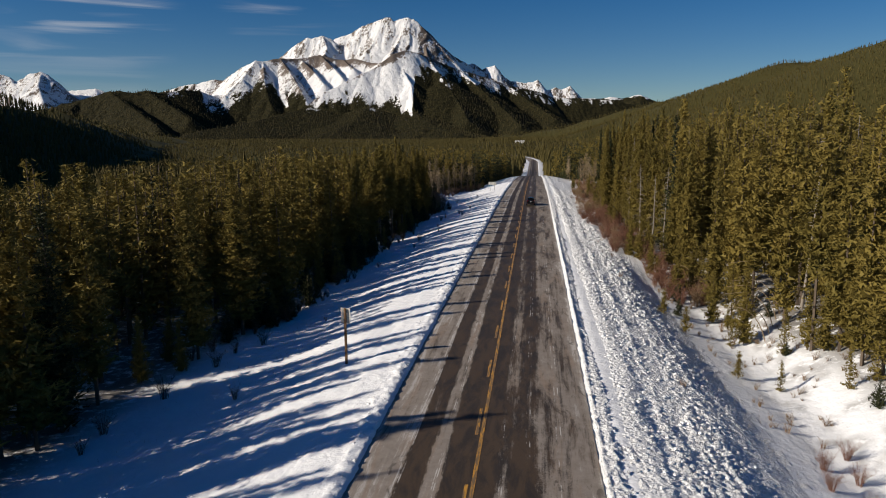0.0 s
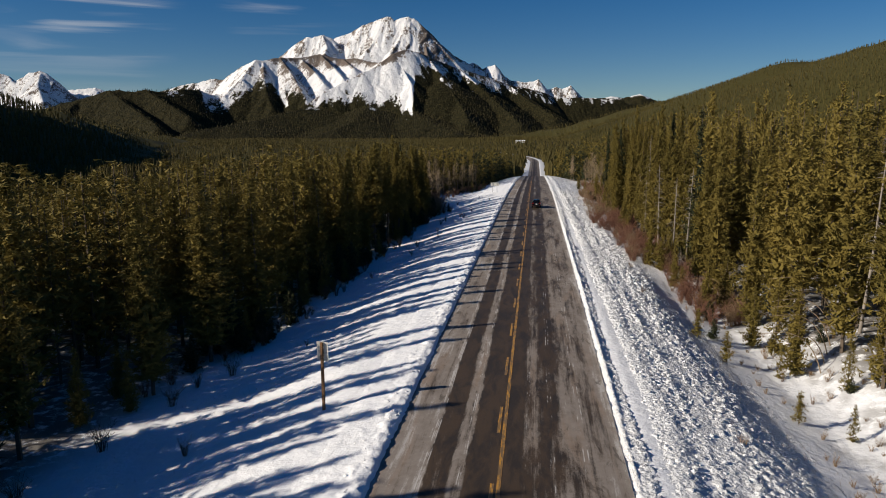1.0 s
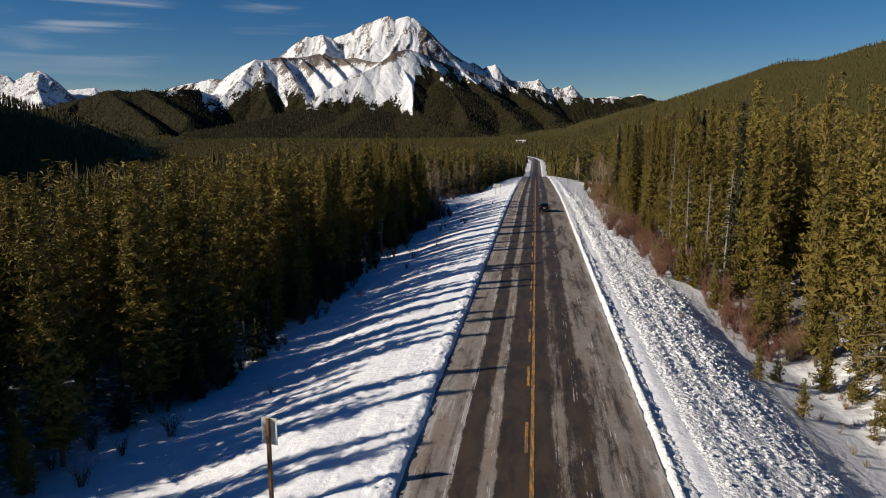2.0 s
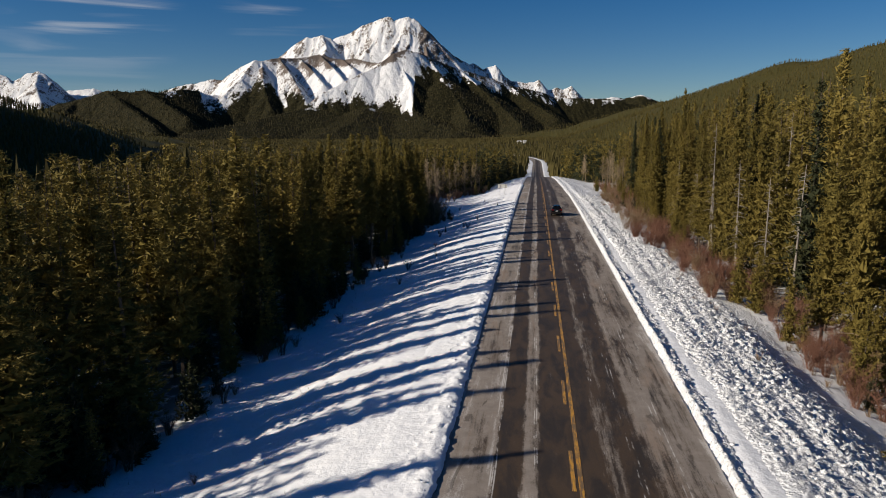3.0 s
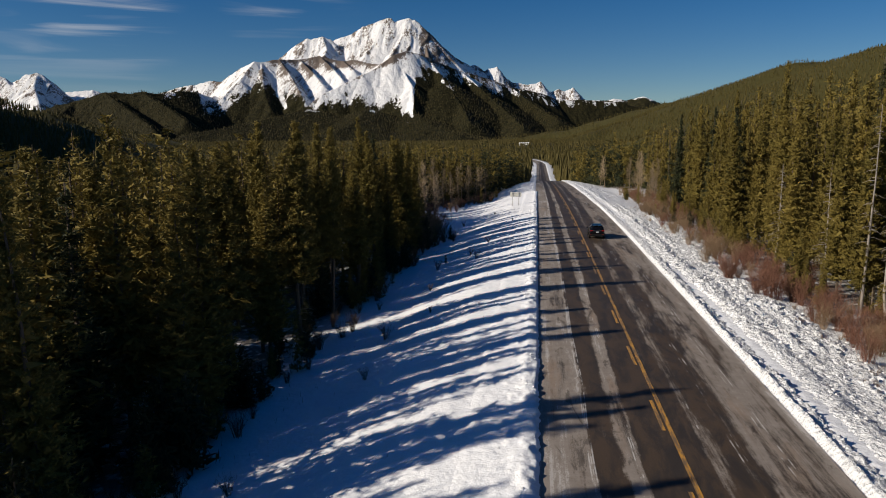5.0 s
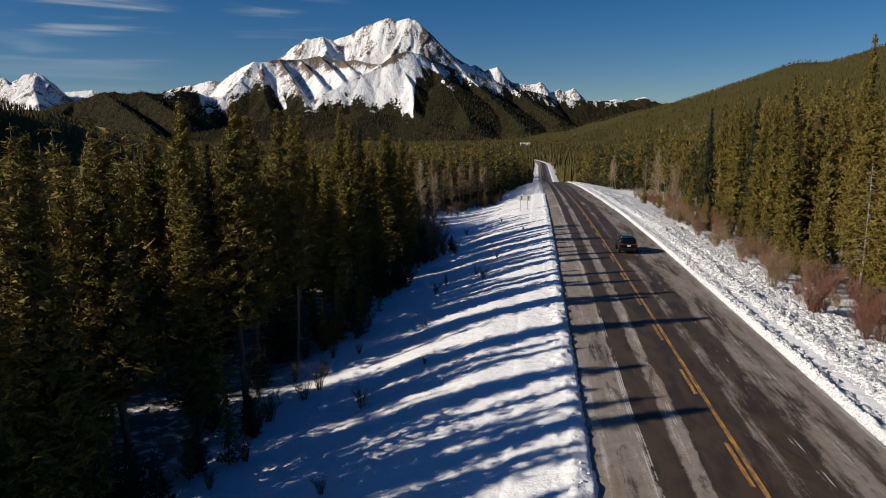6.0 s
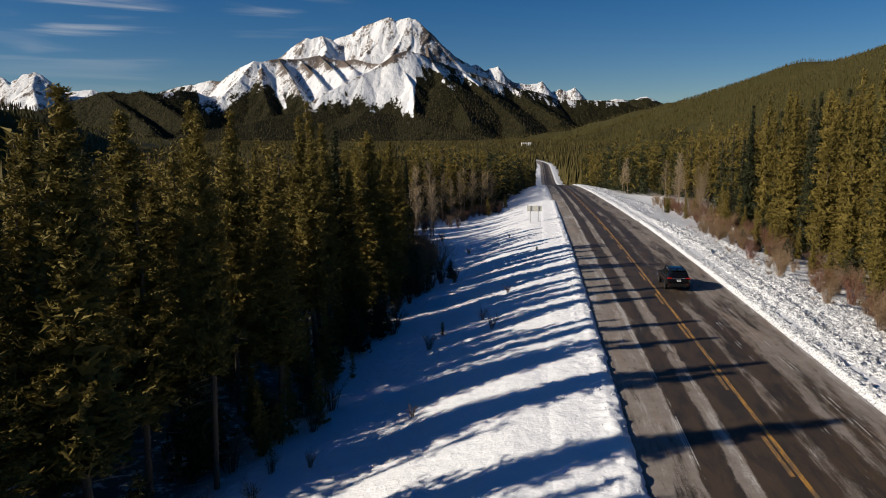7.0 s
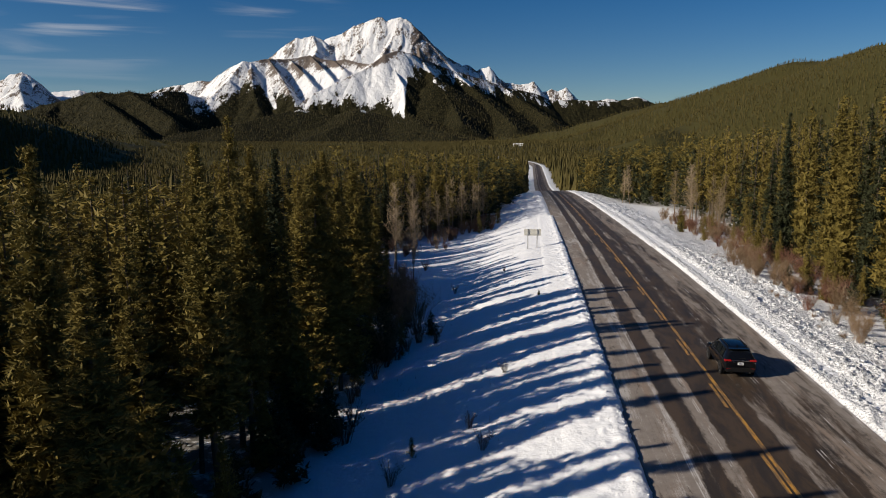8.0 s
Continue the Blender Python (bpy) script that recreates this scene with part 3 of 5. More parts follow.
build_massif()
WEST_PEAK = [(-4522, 4180, 486), (-3639, 4270, 448), (-3427, 4300, 429), (-3392, 4300, 417), (-3361, 4300, 378), (-3290, 4305, 405), (-3260, 4310, 433), (-3175, 4320, 443), (-3130, 4325, 425), (-3087, 4330, 375), (-3031, 4340, 297), (-3004, 4345, 254), (-2935, 4350, 185)]
NORTH_PEAKS = [(-506, 4810, 492), (-450, 4812, 476), (-428, 4815, 483), (-398, 4818, 476), (-358, 4822, 443), (-324, 4826, 457), (-273, 4830, 471), (-247, 4834, 434), (-217, 4838, 401), (-165, 4842, 368), (-69, 4848, 352), (-24, 4852, 359), (12, 4856, 373), (38, 4860, 344), (58, 4863, 300), (131, 4868, 321), (172, 4872, 310), (197, 4875, 320), (227, 4878, 331), (253, 4880, 305), (294, 4885, 261), (365, 4890, 228)]
build_far_peak("backdrop_west_peak", [(WEST_PEAK, 1.0, 50, 24, 0.3), ([(-3175, 4320, 443), (-3121, 4200, 356), (-2983, 4050, 243)], 0.9, 40, 20, 0.3), ([(-3392, 4300, 417), (-3227, 4180, 305), (-3101, 4080, 230)], 0.9, 40, 20, 0.3)],
               (-4550, -2800, 3800, 4450), 90, "distant snowy rock peak in the west", 0.3)
build_far_peak("backdrop_west_ridge", [([(-3352, 4490, 251), (-3188, 4500, 319), (-3107, 4504, 333), (-3008, 4520, 340), (-2945, 4530, 347), (-2896, 4540, 328), (-2817, 4550, 283), (-2591, 4570, 225)], 0.8, 40, 14, 0.2)],
               (-3380, -2550, 4150, 4650), 90, "distant low snowy ridge", -0.1)
build_far_peak("backdrop_north_peaks", [(NORTH_PEAKS, 1.2, 22, 14, 0.5)],
               (-560, 420, 4560, 4935), 60, "row of distant jagged snowy peaks", 0.22)
build_far_peak("backdrop_north_hills", [([(209, 4690, 228), (298, 4700, 238), (372, 4710, 240), (425, 4715, 236), (471, 4720, 247), (553, 4730, 235), (592, 4735, 245), (651, 4740, 262), (706, 4750, 241), (760, 4760, 213), (888, 4780, 152)], 0.5, 40, 10, 0.0)],
               (100, 1300, 4200, 4900), 236, "distant forested hills with snowy tops", -0.1)

# ---- snow along the road ----
def snow_verge(name, xs, ys, shape, label, mat="bank"):
    x, y = np.meshgrid(xs, ys)
    z = shape(x, y)
    me = mesh_of(name, np.stack([x, y, z], -1).reshape(-1, 3), grid_faces(len(xs), len(ys)), [MAT[mat]], True)
    return tagged(new(name, me), label, "snowbank", kind="structure")


def clods(x, y):
    """Lumps thrown up by the plough, in three sizes."""
    a = ramp(smooth_noise(x / 0.5, y / 0.8, 101), 0.5, 0.85) * 0.06
    b = ramp(smooth_noise(x / 0.21, y / 0.24, 103), 0.36, 0.66) * 0.09
    c = ramp(smooth_noise(x / 0.12, y / 0.13, 105), 0.38, 0.66) * 0.10
    lane = 0.5 + 0.5 * ramp(fractal(x / 0.9, y / 40, 106, 2), 0.36, 0.56)
    return (a + b + c) * lane * (0.8 + 0.55 * ramp(y, 35, 60))


def right_bank(x, y):
    base = land(x, y)
    d = x
    wander = (fractal(y / 14, 0 * y, 107) - 0.5) * 0.5
    deep = ramp(y, 18, 40) * (1 - ramp(y, 95, 135))
    crest = (0.15 + 0.08 * deep) * np.exp(-((d - 6.08 - 0.06 * deep - wander * 0.3) / (0.10 + 0.05 * deep)) ** 2) * (0.35 + 1.3 * fractal(y / 0.5, 0 * y, 109))
    trough = -(0.17 + 0.22 * deep * (0.6 + 0.8 * fractal(y / 5, 0 * y, 115, 2))) * np.exp(-((d - 7.30 - wander * 0.6) / 0.42) ** 2)
    rut = -0.09 * np.exp(-((d - 9.6 - wander * 1.6) / 0.4) ** 2) + 0.08 * np.exp(-((d - 8.6 - wander) / 0.5) ** 2)
    amount = ramp(d, 5.95, 6.35) * (1 - ramp(d + 1.0 * ramp(y, 60, 90), 14.2 + wander * 3, 16.0 + wander * 3))
    z = base + crest + (trough + rut) * ramp(d, 6.2, 6.6) + clods(x, y) * amount * (0.45 + 1.1 * fractal(x / 3, y / 6, 111)) + 0.03 * (1 - ramp(d, 15.5, 16.9))
    edge = ramp(d, 5.80 + 0.2 * smooth_noise(y / 0.5, 0 * y, 113), 5.95 + 0.2 * smooth_noise(y / 0.5, 0 * y, 113))
    z = np.where(d < 6.3, -0.2 + fall(y) + (z - fall(y) + 0.2) * edge, z)
    return np.where(x > 17.0, base - 0.12, z)


def left_lip(x, y):
    base = land(x, y)
    jag = 0.16 * smooth_noise(y / 0.3, 0 * y, 121) + 0.12 * smooth_noise(y / 2.2, 0 * y, 123)
    rise = ramp(-x, 5.36 + jag, 5.52 + jag)
    lump = ramp(smooth_noise(x / 0.3, y / 0.33, 125), 0.5, 0.9) * 0.10 * (1 - ramp(-x, 6.2, 8.0))
    z = base + 0.05 + 0.08 * np.exp(-((-x - 5.85) / 0.5) ** 2) + lump + (smooth_noise(x / 0.14, y / 0.15, 127) - 0.5) * 0.03
    z = fall(y) - 0.22 + (z - fall(y) + 0.22) * rise
    return np.where(x < -8.9, base - 0.03, z)


snow_verge("snow_bank_east", np.arange(5.6, 17.2, 0.10), np.arange(6, 70, 0.11), right_bank, "lumpy ploughed snow bank along the road")
snow_verge("snow_bank_east_middle", np.arange(5.6, 17.2, 0.14), np.arange(69.9, 190, 0.16), right_bank, "lumpy ploughed snow bank along the road")
snow_verge("snow_bank_east_far", np.arange(5.6, 17.2, 0.4), np.arange(189.8, 400, 0.9), right_bank, "lumpy ploughed snow bank along the road")
snow_verge("snow_bank_west", np.r_[-9.0, -8.6, -8.2, -7.8, np.arange(-7.4, -5.3, 0.11)], np.arange(0, 240, 0.18), left_lip, "low ragged snow edge beside the asphalt", "snow")


def blob_mesh(seed, mat, name):
    rng = random.Random(seed)
    bm = bmesh.new()
    bmesh.ops.create_icosphere(bm, subdivisions=1, radius=1)
    for v in bm.verts:
        v.co *= rng.uniform(0.65, 1.2)
    me = bpy.data.meshes.new(name)
    bm.to_mesh(me)
    bm.free()
    me.materials.append(mat)
    v = np.array([p.co for p in me.vertices])
    f = np.array([tuple(p.vertices) for p in me.polygons])
    return v, f


def scatter_lumps():
    rng = np.random.RandomState(5)
    vs, fs, at = [], [], 0
    shapes = [blob_mesh(s, MAT["bank"], "lump") for s in range(5)]
    for k in range(4200):
        east = k < 3600
        y = -14 + 190 * rng.rand() ** 1.35
        x = 6.6 + 8.5 * rng.beta(1.2, 1.5) if east else -5.75 - 1.6 * rng.rand() ** 2
        s = (0.04 + 0.12 * rng.rand() ** 3) * (1.0 if east else 0.6)
        z = float((right_bank if east else left_lip)(np.array(x), np.array(y)))
        v, f = shapes[k % 5]
        a = rng.rand() * 6.28
        r = np.array([[math.cos(a), -math.sin(a), 0], [math.sin(a), math.cos(a), 0], [0, 0, 0.75]])
        vs.append((v * s * (1, 1.2, 1)) @ r.T + (x, y, z + s * 0.25))
        fs.append(f + at)
        at += len(v)
    me = mesh_of("snow_clods", np.concatenate(vs), np.concatenate(fs), [MAT["bank"]], False)
    tagged(new("snow_clods", me), "loose lumps of ploughed snow on the bank", "snow", kind="stuff")


scatter_lumps()

# ---- trees and shrubs ----
def tube(path, radii, sides=5):
    """A tapered tube along points: vertices and triangles."""
    path, n = np.asarray(path, float), len(path)
    vs, fs = [], []
    for i, (p, r) in enumerate(zip(path, radii)):
        t = path[min(i + 1, n - 1)] - path[max(i - 1, 0)]
        t = t / (np.linalg.norm(t) + 1e-9)
        a = np.cross(t, (0.31, 0.95, 0.05) if abs(t[1]) < 0.9 else (1, 0, 0))
        a = a / np.linalg.norm(a)
        b = np.cross(t, a)
        for k in range(sides):
            w = 2 * math.pi * k / sides
            vs.append(p + r * (math.cos(w) * a + math.sin(w) * b))
    for i in range(n - 1):
        for k in range(sides):
            q, s = i * sides + k, i * sides + (k + 1) % sides
            fs += [(q, s, s + sides), (q, s + sides, q + sides)]
    for k in range(1, sides - 1):
        fs.append(((n - 1) * sides, (n - 1) * sides + k, (n - 1) * sides + k + 1))
    return np.array(vs), np.array(fs)


def joined(pieces):
    vs, fs, at = [], [], 0
    for v, f in pieces:
        vs.append(v)
        fs.append(np.asarray(f) + at)
        at += len(v)
    return np.concatenate(vs), np.concatenate(fs)


def sprays(rng, c, out, size, spread, lean, wide=0.23):
    """Needle sprays: one narrow triangle at each centre, pointing outwards, its face turned to the open air."""
    way = out * 0.7 + rng.normal(0, spread, c.shape) + (0, 0, 0.2)
    way /= np.linalg.norm(way, axis=1, keepdims=True)
    side = np.cross(way, out * (0.7, 0.7, 0.2) + (0, 0, 0.30) + rng.normal(0, lean, c.shape))
    side /= np.linalg.norm(side, axis=1, keepdims=True) + 1e-9
    s = size[:, None]
    return np.stack([c - way * s * 0.4 - side * s * wide, c - way * s * 0.4 + side * s * wide, c + way * s * 0.7], 1).reshape(-1, 3)


def crown_of(rng, h, base, reach, taper, boughs, tufts, blades, size, droop, lift, inner=60):
    """A conifer crown: boughs carrying tufts of needle sprays, denser and larger sprays close to the stem."""
    def girth(u):
        return reach * (1 - u) ** taper * np.minimum(1, 0.55 + u * 2.6)

    u = rng.rand(boughs * 3)
    keep = rng.rand(boughs * 3) < 0.38 + 0.62 * (1 - u) ** 0.7
    u = np.sort(u[keep][:boughs])
    n = len(u)
    a = rng.rand(n) * 2 * math.pi
    r = girth(u) * (0.72 + 0.38 * rng.rand(n)) + 0.05
    z = base + u * (h - base)
    f = np.linspace(0.40, 1.0, tufts)[None] + rng.uniform(-0.08, 0.08, (n, tufts))
    wide = (0.05 + 0.08 * (1 - u))[:, None]
    px = np.cos(a)[:, None] * r[:, None] * f + rng.normal(0, 1, (n, tufts)) * wide
    py = np.sin(a)[:, None] * r[:, None] * f + rng.normal(0, 1, (n, tufts)) * wide
    pz = z[:, None] - droop * r[:, None] * f + lift * r[:, None] * f**2 + rng.normal(0, 0.07, (n, tufts))
    c = np.repeat(np.stack([px, py, pz], -1).reshape(-1, 3), blades, 0)
    c = c + rng.normal(0, 0.22 * size, c.shape)
    out = np.repeat(np.stack([np.cos(a), np.sin(a), np.full(n, 0.25)], -1), tufts * blades, 0)
    s = size * (0.6 + 0.8 * rng.rand(len(c))) * (0.55 + 0.45 * np.repeat(1 - u, tufts * blades) ** 0.7)
    v = sprays(rng, c, out, s, 0.6, 0.45, 0.155)
    # the thick inside of the crown
    u = 1 - (np.arange(inner) + rng.rand(inner)) / inner
    u = u**1.25
    a = np.arange(inner) * 2.4 + rng.rand(inner)
    r = girth(u) * rng.uniform(0.05, 0.48, inner)
    c = np.stack([np.cos(a) * r, np.sin(a) * r, base + u * (h - base)], -1)
    out = np.stack([np.cos(a), np.sin(a), np.full(inner, 0.1)], -1)
    w = sprays(rng, c, out, girth(u) * rng.uniform(0.26, 0.46, inner) + 0.12, 0.6, 0.6, 0.30)
    v = np.concatenate([v, w])
    v[:, 2] = np.minimum(v[:, 2], h + 0.2)
    return v, np.arange(len(v)).reshape(-1, 3)


def trunk_of(rng, h, r, sides=6, lean=0.12):
    zs = np.array([-0.5, 0.25, 0.3 * h, 0.65 * h, h])
    x = np.cumsum(np.r_[0, 0, rng.normal(0, lean, 3)])
    y = np.cumsum(np.r_[0, 0, rng.normal(0, lean, 3)])
    x[-1] = y[-1] = 0
    return tube(np.stack([x, y, zs], -1), [r * 1.3, r, r * 0.82, r * 0.45, 0.02], sides)


def sticks_of(rng, z0, z1, count, length, r=0.018):
    """Dead bare boughs on the lower stem."""
    out = []
    for _ in range(count):
        z, a, s = rng.uniform(z0, z1), rng.uniform(0, 6.28), length * rng.uniform(0.35, 1.0)
        d = np.array([math.cos(a), math.sin(a), 0])
        out.append(tube([(0, 0, z), d * s * 0.5 + (0, 0, z - 0.06 * s), d * s + (0, 0, z - 0.25 * s)], [r, r * 0.7, 0.005], 3))
    return joined(out)


PINES = []
for k in range(7):
    PINES.append(dict(h=17.0, base=(1.6, 2.4, 4.2, 2.0, 5.2, 1.2, 5.8)[k], reach=(1.9, 1.65, 1.6, 2.0, 1.5, 1.85, 1.55)[k], seed=200 + k))


# boughs, tufts on each, sprays in a tuft and their length, from the front row to the depth of the forest
DETAIL = ((260, 5, 6, 0.30), (125, 3, 5, 0.50), (44, 2, 4, 0.80), (17, 2, 3, 1.25))
INSIDE = (880, 430, 190, 60)


def pine_piece(k, level):
    p, g = PINES[k], np.random.RandomState(PINES[k]["seed"])
    boughs, tufts, blades, size = DETAIL[level]
    return crown_of(g, p["h"], p["base"], p["reach"], 0.70, boughs, tufts, blades, size, 0.16, 0.22, INSIDE[level])


def spruce_piece(k, level):
    g = np.random.RandomState(300 + k)
    boughs, tufts, blades, size = DETAIL[level]
    return crown_of(g, 16.5, 0.7, 2.2 - 0.25 * k, 0.95, boughs, tufts, blades, size, 0.34, 0.12, INSIDE[level])


def make_tree(kind, k):
    """A conifer: trunk, crown and dead boughs under one empty."""
    g = np.random.RandomState(400 + 10 * k + (kind == "spruce"))
    if kind == "pine":
        t = thing("pine_tree", "tall lodgepole pine with olive-green needles on snowy ground", "tree", "forest edge pines")
        v, f = pine_piece(k, 0)
        h, r, low = 17.0, 0.145, PINES[k]["base"]
    else:
        t = thing("spruce_tree", "dark green spruce tree on snowy ground", "tree", "forest edge spruces")
        v, f = spruce_piece(k, 0)
        h, r, low = 16.5, 0.17, 1.2
    link_part("crown", mesh_of("crown", v, f, [MAT[kind]]), t)
    v, f = trunk_of(g, h, r)
    link_part("trunk", mesh_of("trunk", v, f, [MAT["bark"]], True), t)
    v, f = sticks_of(g, 1.0, low + 3.0, 34, 1.3)
    tagged(link_part("dead_wood", mesh_of("dead_wood", v, f, [MAT["grey_bark"]]), t, "bare grey lower boughs"), kind="stuff")
    return t


def stand(spacing, x0, x1, y0, y1, seed):
    """Places on a shaken grid inside the forest and inside the valley that the road looks along."""
    g = np.random.RandomState(seed)
    x, y = np.meshgrid(np.arange(x0, x1, spacing), np.arange(y0, y1, spacing))
    x = (x + g.uniform(-0.46, 0.46, x.shape) * spacing).ravel()
    y = (y + g.uniform(-0.46, 0.46, y.shape) * spacing).ravel()
    f = in_forest(x, y)
    ok = (f > 0) & np.where(x < 0, y > -28 + 1.0 * (-x - 14), y > 20 + 1.85 * (x - 29))
    return x[ok], y[ok], f[ok]


def sunny_lane(x, y):
    """Thin places in the western forest through which the low sun reaches the snow."""
    across, along = 0.89 * y - 0.45 * x, 0.89 * x + 0.45 * y
    return (smooth_noise(across / 1.8, along / 30, 23) < 0.28 + 0.05 * (1 - ramp(y, 45, 62)) + 0.06 * ramp(y, 88, 100)) & (y > 4) & (y < 215)


def belts():
    """The forest edge, its close-grown inside and the deep forest."""
    ex, ey, ed = stand(3.2, -62, 66, -12, 470, 9)
    k = ed < 10
    ix, iy, idp = stand(2.5, -62, 0, -30, 240, 19)
    j = (idp >= 9) & (idp < 28)
    ox, oy, od = stand(3.3, -62, 66, 20, 470, 20)
    o = (od >= 9) & (od < 28) & ((ox > 0) | (oy >= 240))
    k &= ~((ex > 0) & (smooth_noise(ex / 4, ey / 4, 25) < 0.22))
    k &= ~((ex < 0) & sunny_lane(ex, ey))
    j &= ~sunny_lane(ix, iy)
    return np.r_[ex[k], ix[j], ox[o]], np.r_[ey[k], iy[j], oy[o]], np.r_[ed[k], idp[j], od[o]]


FX, FY, FD = belts()
DX, DY, DD = stand(4.0, -120, 124, 20, 470, 10)
keep = (DD >= 28) & (DD < np.where(DX < 0, 38, 80))
DX, DY = DX[keep], DY[keep]
# the forest goes on to the south-west, out of sight, and keeps the low sun off the stems
g = np.random.RandomState(13)
x, y = np.meshgrid(np.arange(-118, -26, 4.2), np.arange(-84, 330, 4.2))
x, y = (x + g.uniform(-1.8, 1.8, x.shape)).ravel(), (y + g.uniform(-1.8, 1.8, y.shape)).ravel()
hid = ((left_edge(y) - x > 39) & (y >= 20)) | ((left_edge(y) - x > 1) & (y < -28 + 1.0 * (-x - 14))) | ((left_edge(y) - x > 28) & (y < 20) & (y >= -28 + 1.0 * (-x - 14)))
DX, DY = np.r_[DX, x[hid]], np.r_[DY, y[hid]]
order = FD * np.where((FX < 0) & (FY > 98) & (FY < 172), 0.5, 1.0) + 0.05 * np.abs(FY - 125) + np.where(FX > 0, 0.8, 0.0) + np.where(FY > 290, 40, 0)
rank = np.argsort(order)
NEAR, REST = rank[:105], rank[105:]
zs_near = land(FX, FY)

TREES = [make_tree("pine", k) for k in range(7)] + [make_tree("spruce", k) for k in range(3)]
used = [0] * len(TREES)
gt = np.random.RandomState(77)


def tall(u, x, y, v, depth):
    """Tree height against the model's: mostly one canopy, some young ones and a few that stand out."""
    h = 0.75 + 0.28 * u + np.where(v > 0.78, np.where(x < 0, 0.08, 0.09), 0.0) - np.where(v < 0.18, 0.26 * u, 0.0)
    return h * np.where(x > 0, 1.18 - 0.12 * ramp(y, 185, 215), (1.0 - 0.04 * ramp(y, 185, 215)) * (1 - 0.10 * ramp(depth, 5, 9) * ramp(y, 35, 50) * (1 - ramp(y, 165, 180))) * (1 - 0.15 * ramp(y, 150, 168) * (1 - ramp(y, 225, 245))))


def spruce_chance(x, y):
    return 0.06 + 0.65 * (x > 0) * float(ramp(y, 170, 195) * (1 - ramp(y, 300, 330))) + 0.25 * (x < 0) * float(ramp(y, 150, 200))


for i in NEAR:
    x, y, z = float(FX[i]), float(FY[i]), float(zs_near[i])
    k = 7 + gt.randint(3) if gt.rand() < spruce_chance(x, y) else ((0, 1, 3, 5)[gt.randint(4)] if x > 0 else gt.randint(7))
    hs = float(tall(gt.rand(), x, y, gt.rand(), FD[i]))
    ws = gt.uniform(0.95, 1.35) * (1.0 if x < 0 else 0.84)
    m = pose(x, y, z - 0.1, gt.normal(0, 1.2), gt.normal(0, 1.2), gt.uniform(0, 360)) @ Matrix.Diagonal((ws, ws, hs, 1))
    if used[k] == 0:
        TREES[k].matrix_basis = m
    else:
        copy = copy_thing(TREES[k], pose(0, 0, 0))
        copy.matrix_basis = m
    used[k] += 1


def plant(name, pieces, xs, ys, heights, widths, mat, seed, label, z=None):
    """Many trees as one mesh: copies of the given pieces, turned and scaled."""
    g = np.random.RandomState(seed)
    z = land(xs, ys) if z is None else z
    pick, turn = g.randint(0, len(pieces), len(xs)), g.rand(len(xs)) * 6.2832
    vs, fs, at = [], [], 0
    for k, (v, f) in enumerate(pieces):
        j = np.where(pick == k)[0]
        if not len(j):
            continue
        c, s = np.cos(turn[j])[:, None], np.sin(turn[j])[:, None]
        w = widths[j][:, None]
        px = (v[None, :, 0] * c - v[None, :, 1] * s) * w + xs[j][:, None]
        py = (v[None, :, 0] * s + v[None, :, 1] * c) * w + ys[j][:, None]
        pz = v[None, :, 2] * heights[j][:, None] + z[j][:, None]
        vs.append(np.stack([px, py, pz], -1).reshape(-1, 3))
        fs.append((f[None] + (np.arange(len(j)) * len(v))[:, None, None]).reshape(-1, 3) + at)
        at += len(j) * len(v)
    me = mesh_of(name, np.concatenate(vs), np.concatenate(fs), [mat])
    return tagged(new(name, me), label, "forest", kind="stuff")


def with_size(n, seed, lo=0.52, hi=1.14):
    g = np.random.RandomState(seed)
    return lo + (hi - lo) * g.rand(n) ** 0.8, g.uniform(0.85, 1.25, n)


gm = np.random.RandomState(12)


def row_sizes(x, y, depth):
    return tall(gm.rand(len(x)), x, y, gm.rand(len(x)), depth), gm.uniform(0.95, 1.35, len(x)) * np.where(x > 0, 0.86, 1.0)


fine = (FD[REST] < 8.5) & (FY[REST] < 205)
front, inside = REST[fine], REST[~fine]
inside = inside[FY[inside] < 265]
coarse = REST[~fine][FY[REST[~fine]] >= 265]
stems = [tube([(0, 0, -0.5), (0, 0, 17)], [0.15, 0.03], 4)]
for rows, level, seed, words in ((front, 1, 14, ("dense stand of olive-green lodgepole pines", "dark green spruces among the pines", "bare brown stems inside the forest")),
                                 (inside, 2, 24, ("close-grown pines behind the forest edge", "spruces in the depth of the forest", "brown stems in the depth of the forest"))):
    x, y = FX[rows], FY[rows]
    odd = gm.rand(len(rows)) < np.where(y > 170, 0.3, 0.06)
    h, w = row_sizes(x, y, FD[rows])
    plant("forest_pines", [pine_piece(k, level) for k in range(7)], x[~odd], y[~odd], h[~odd], w[~odd], MAT["pine"], seed, words[0])
    plant("forest_spruces", [spruce_piece(k, level) for k in range(3)], x[odd], y[odd], h[odd], w[odd], MAT["spruce"], seed + 1, words[1])
    plant("forest_stems", stems, x, y, h, w, MAT["bark"], seed + 2, words[2])
DX, DY = np.r_[FX[coarse], DX], np.r_[FY[coarse], DY]
h, w = row_sizes(DX, DY, 40)
dark = gm.rand(len(DX)) < np.where(DY > 215, 0.55, 0.04)
plant("forest_interior", [pine_piece(k, 3) for k in range(7)], DX[~dark], DY[~dark], h[~dark], w[~dark] * 1.2, MAT["pine"], 18, "dense pine forest behind the front rows")
plant("forest_spruces", [spruce_piece(k, 3) for k in range(3)], DX[dark], DY[dark], h[dark], w[dark] * 1.2, MAT["spruce"], 28, "dark spruces mixed into the farther forest")


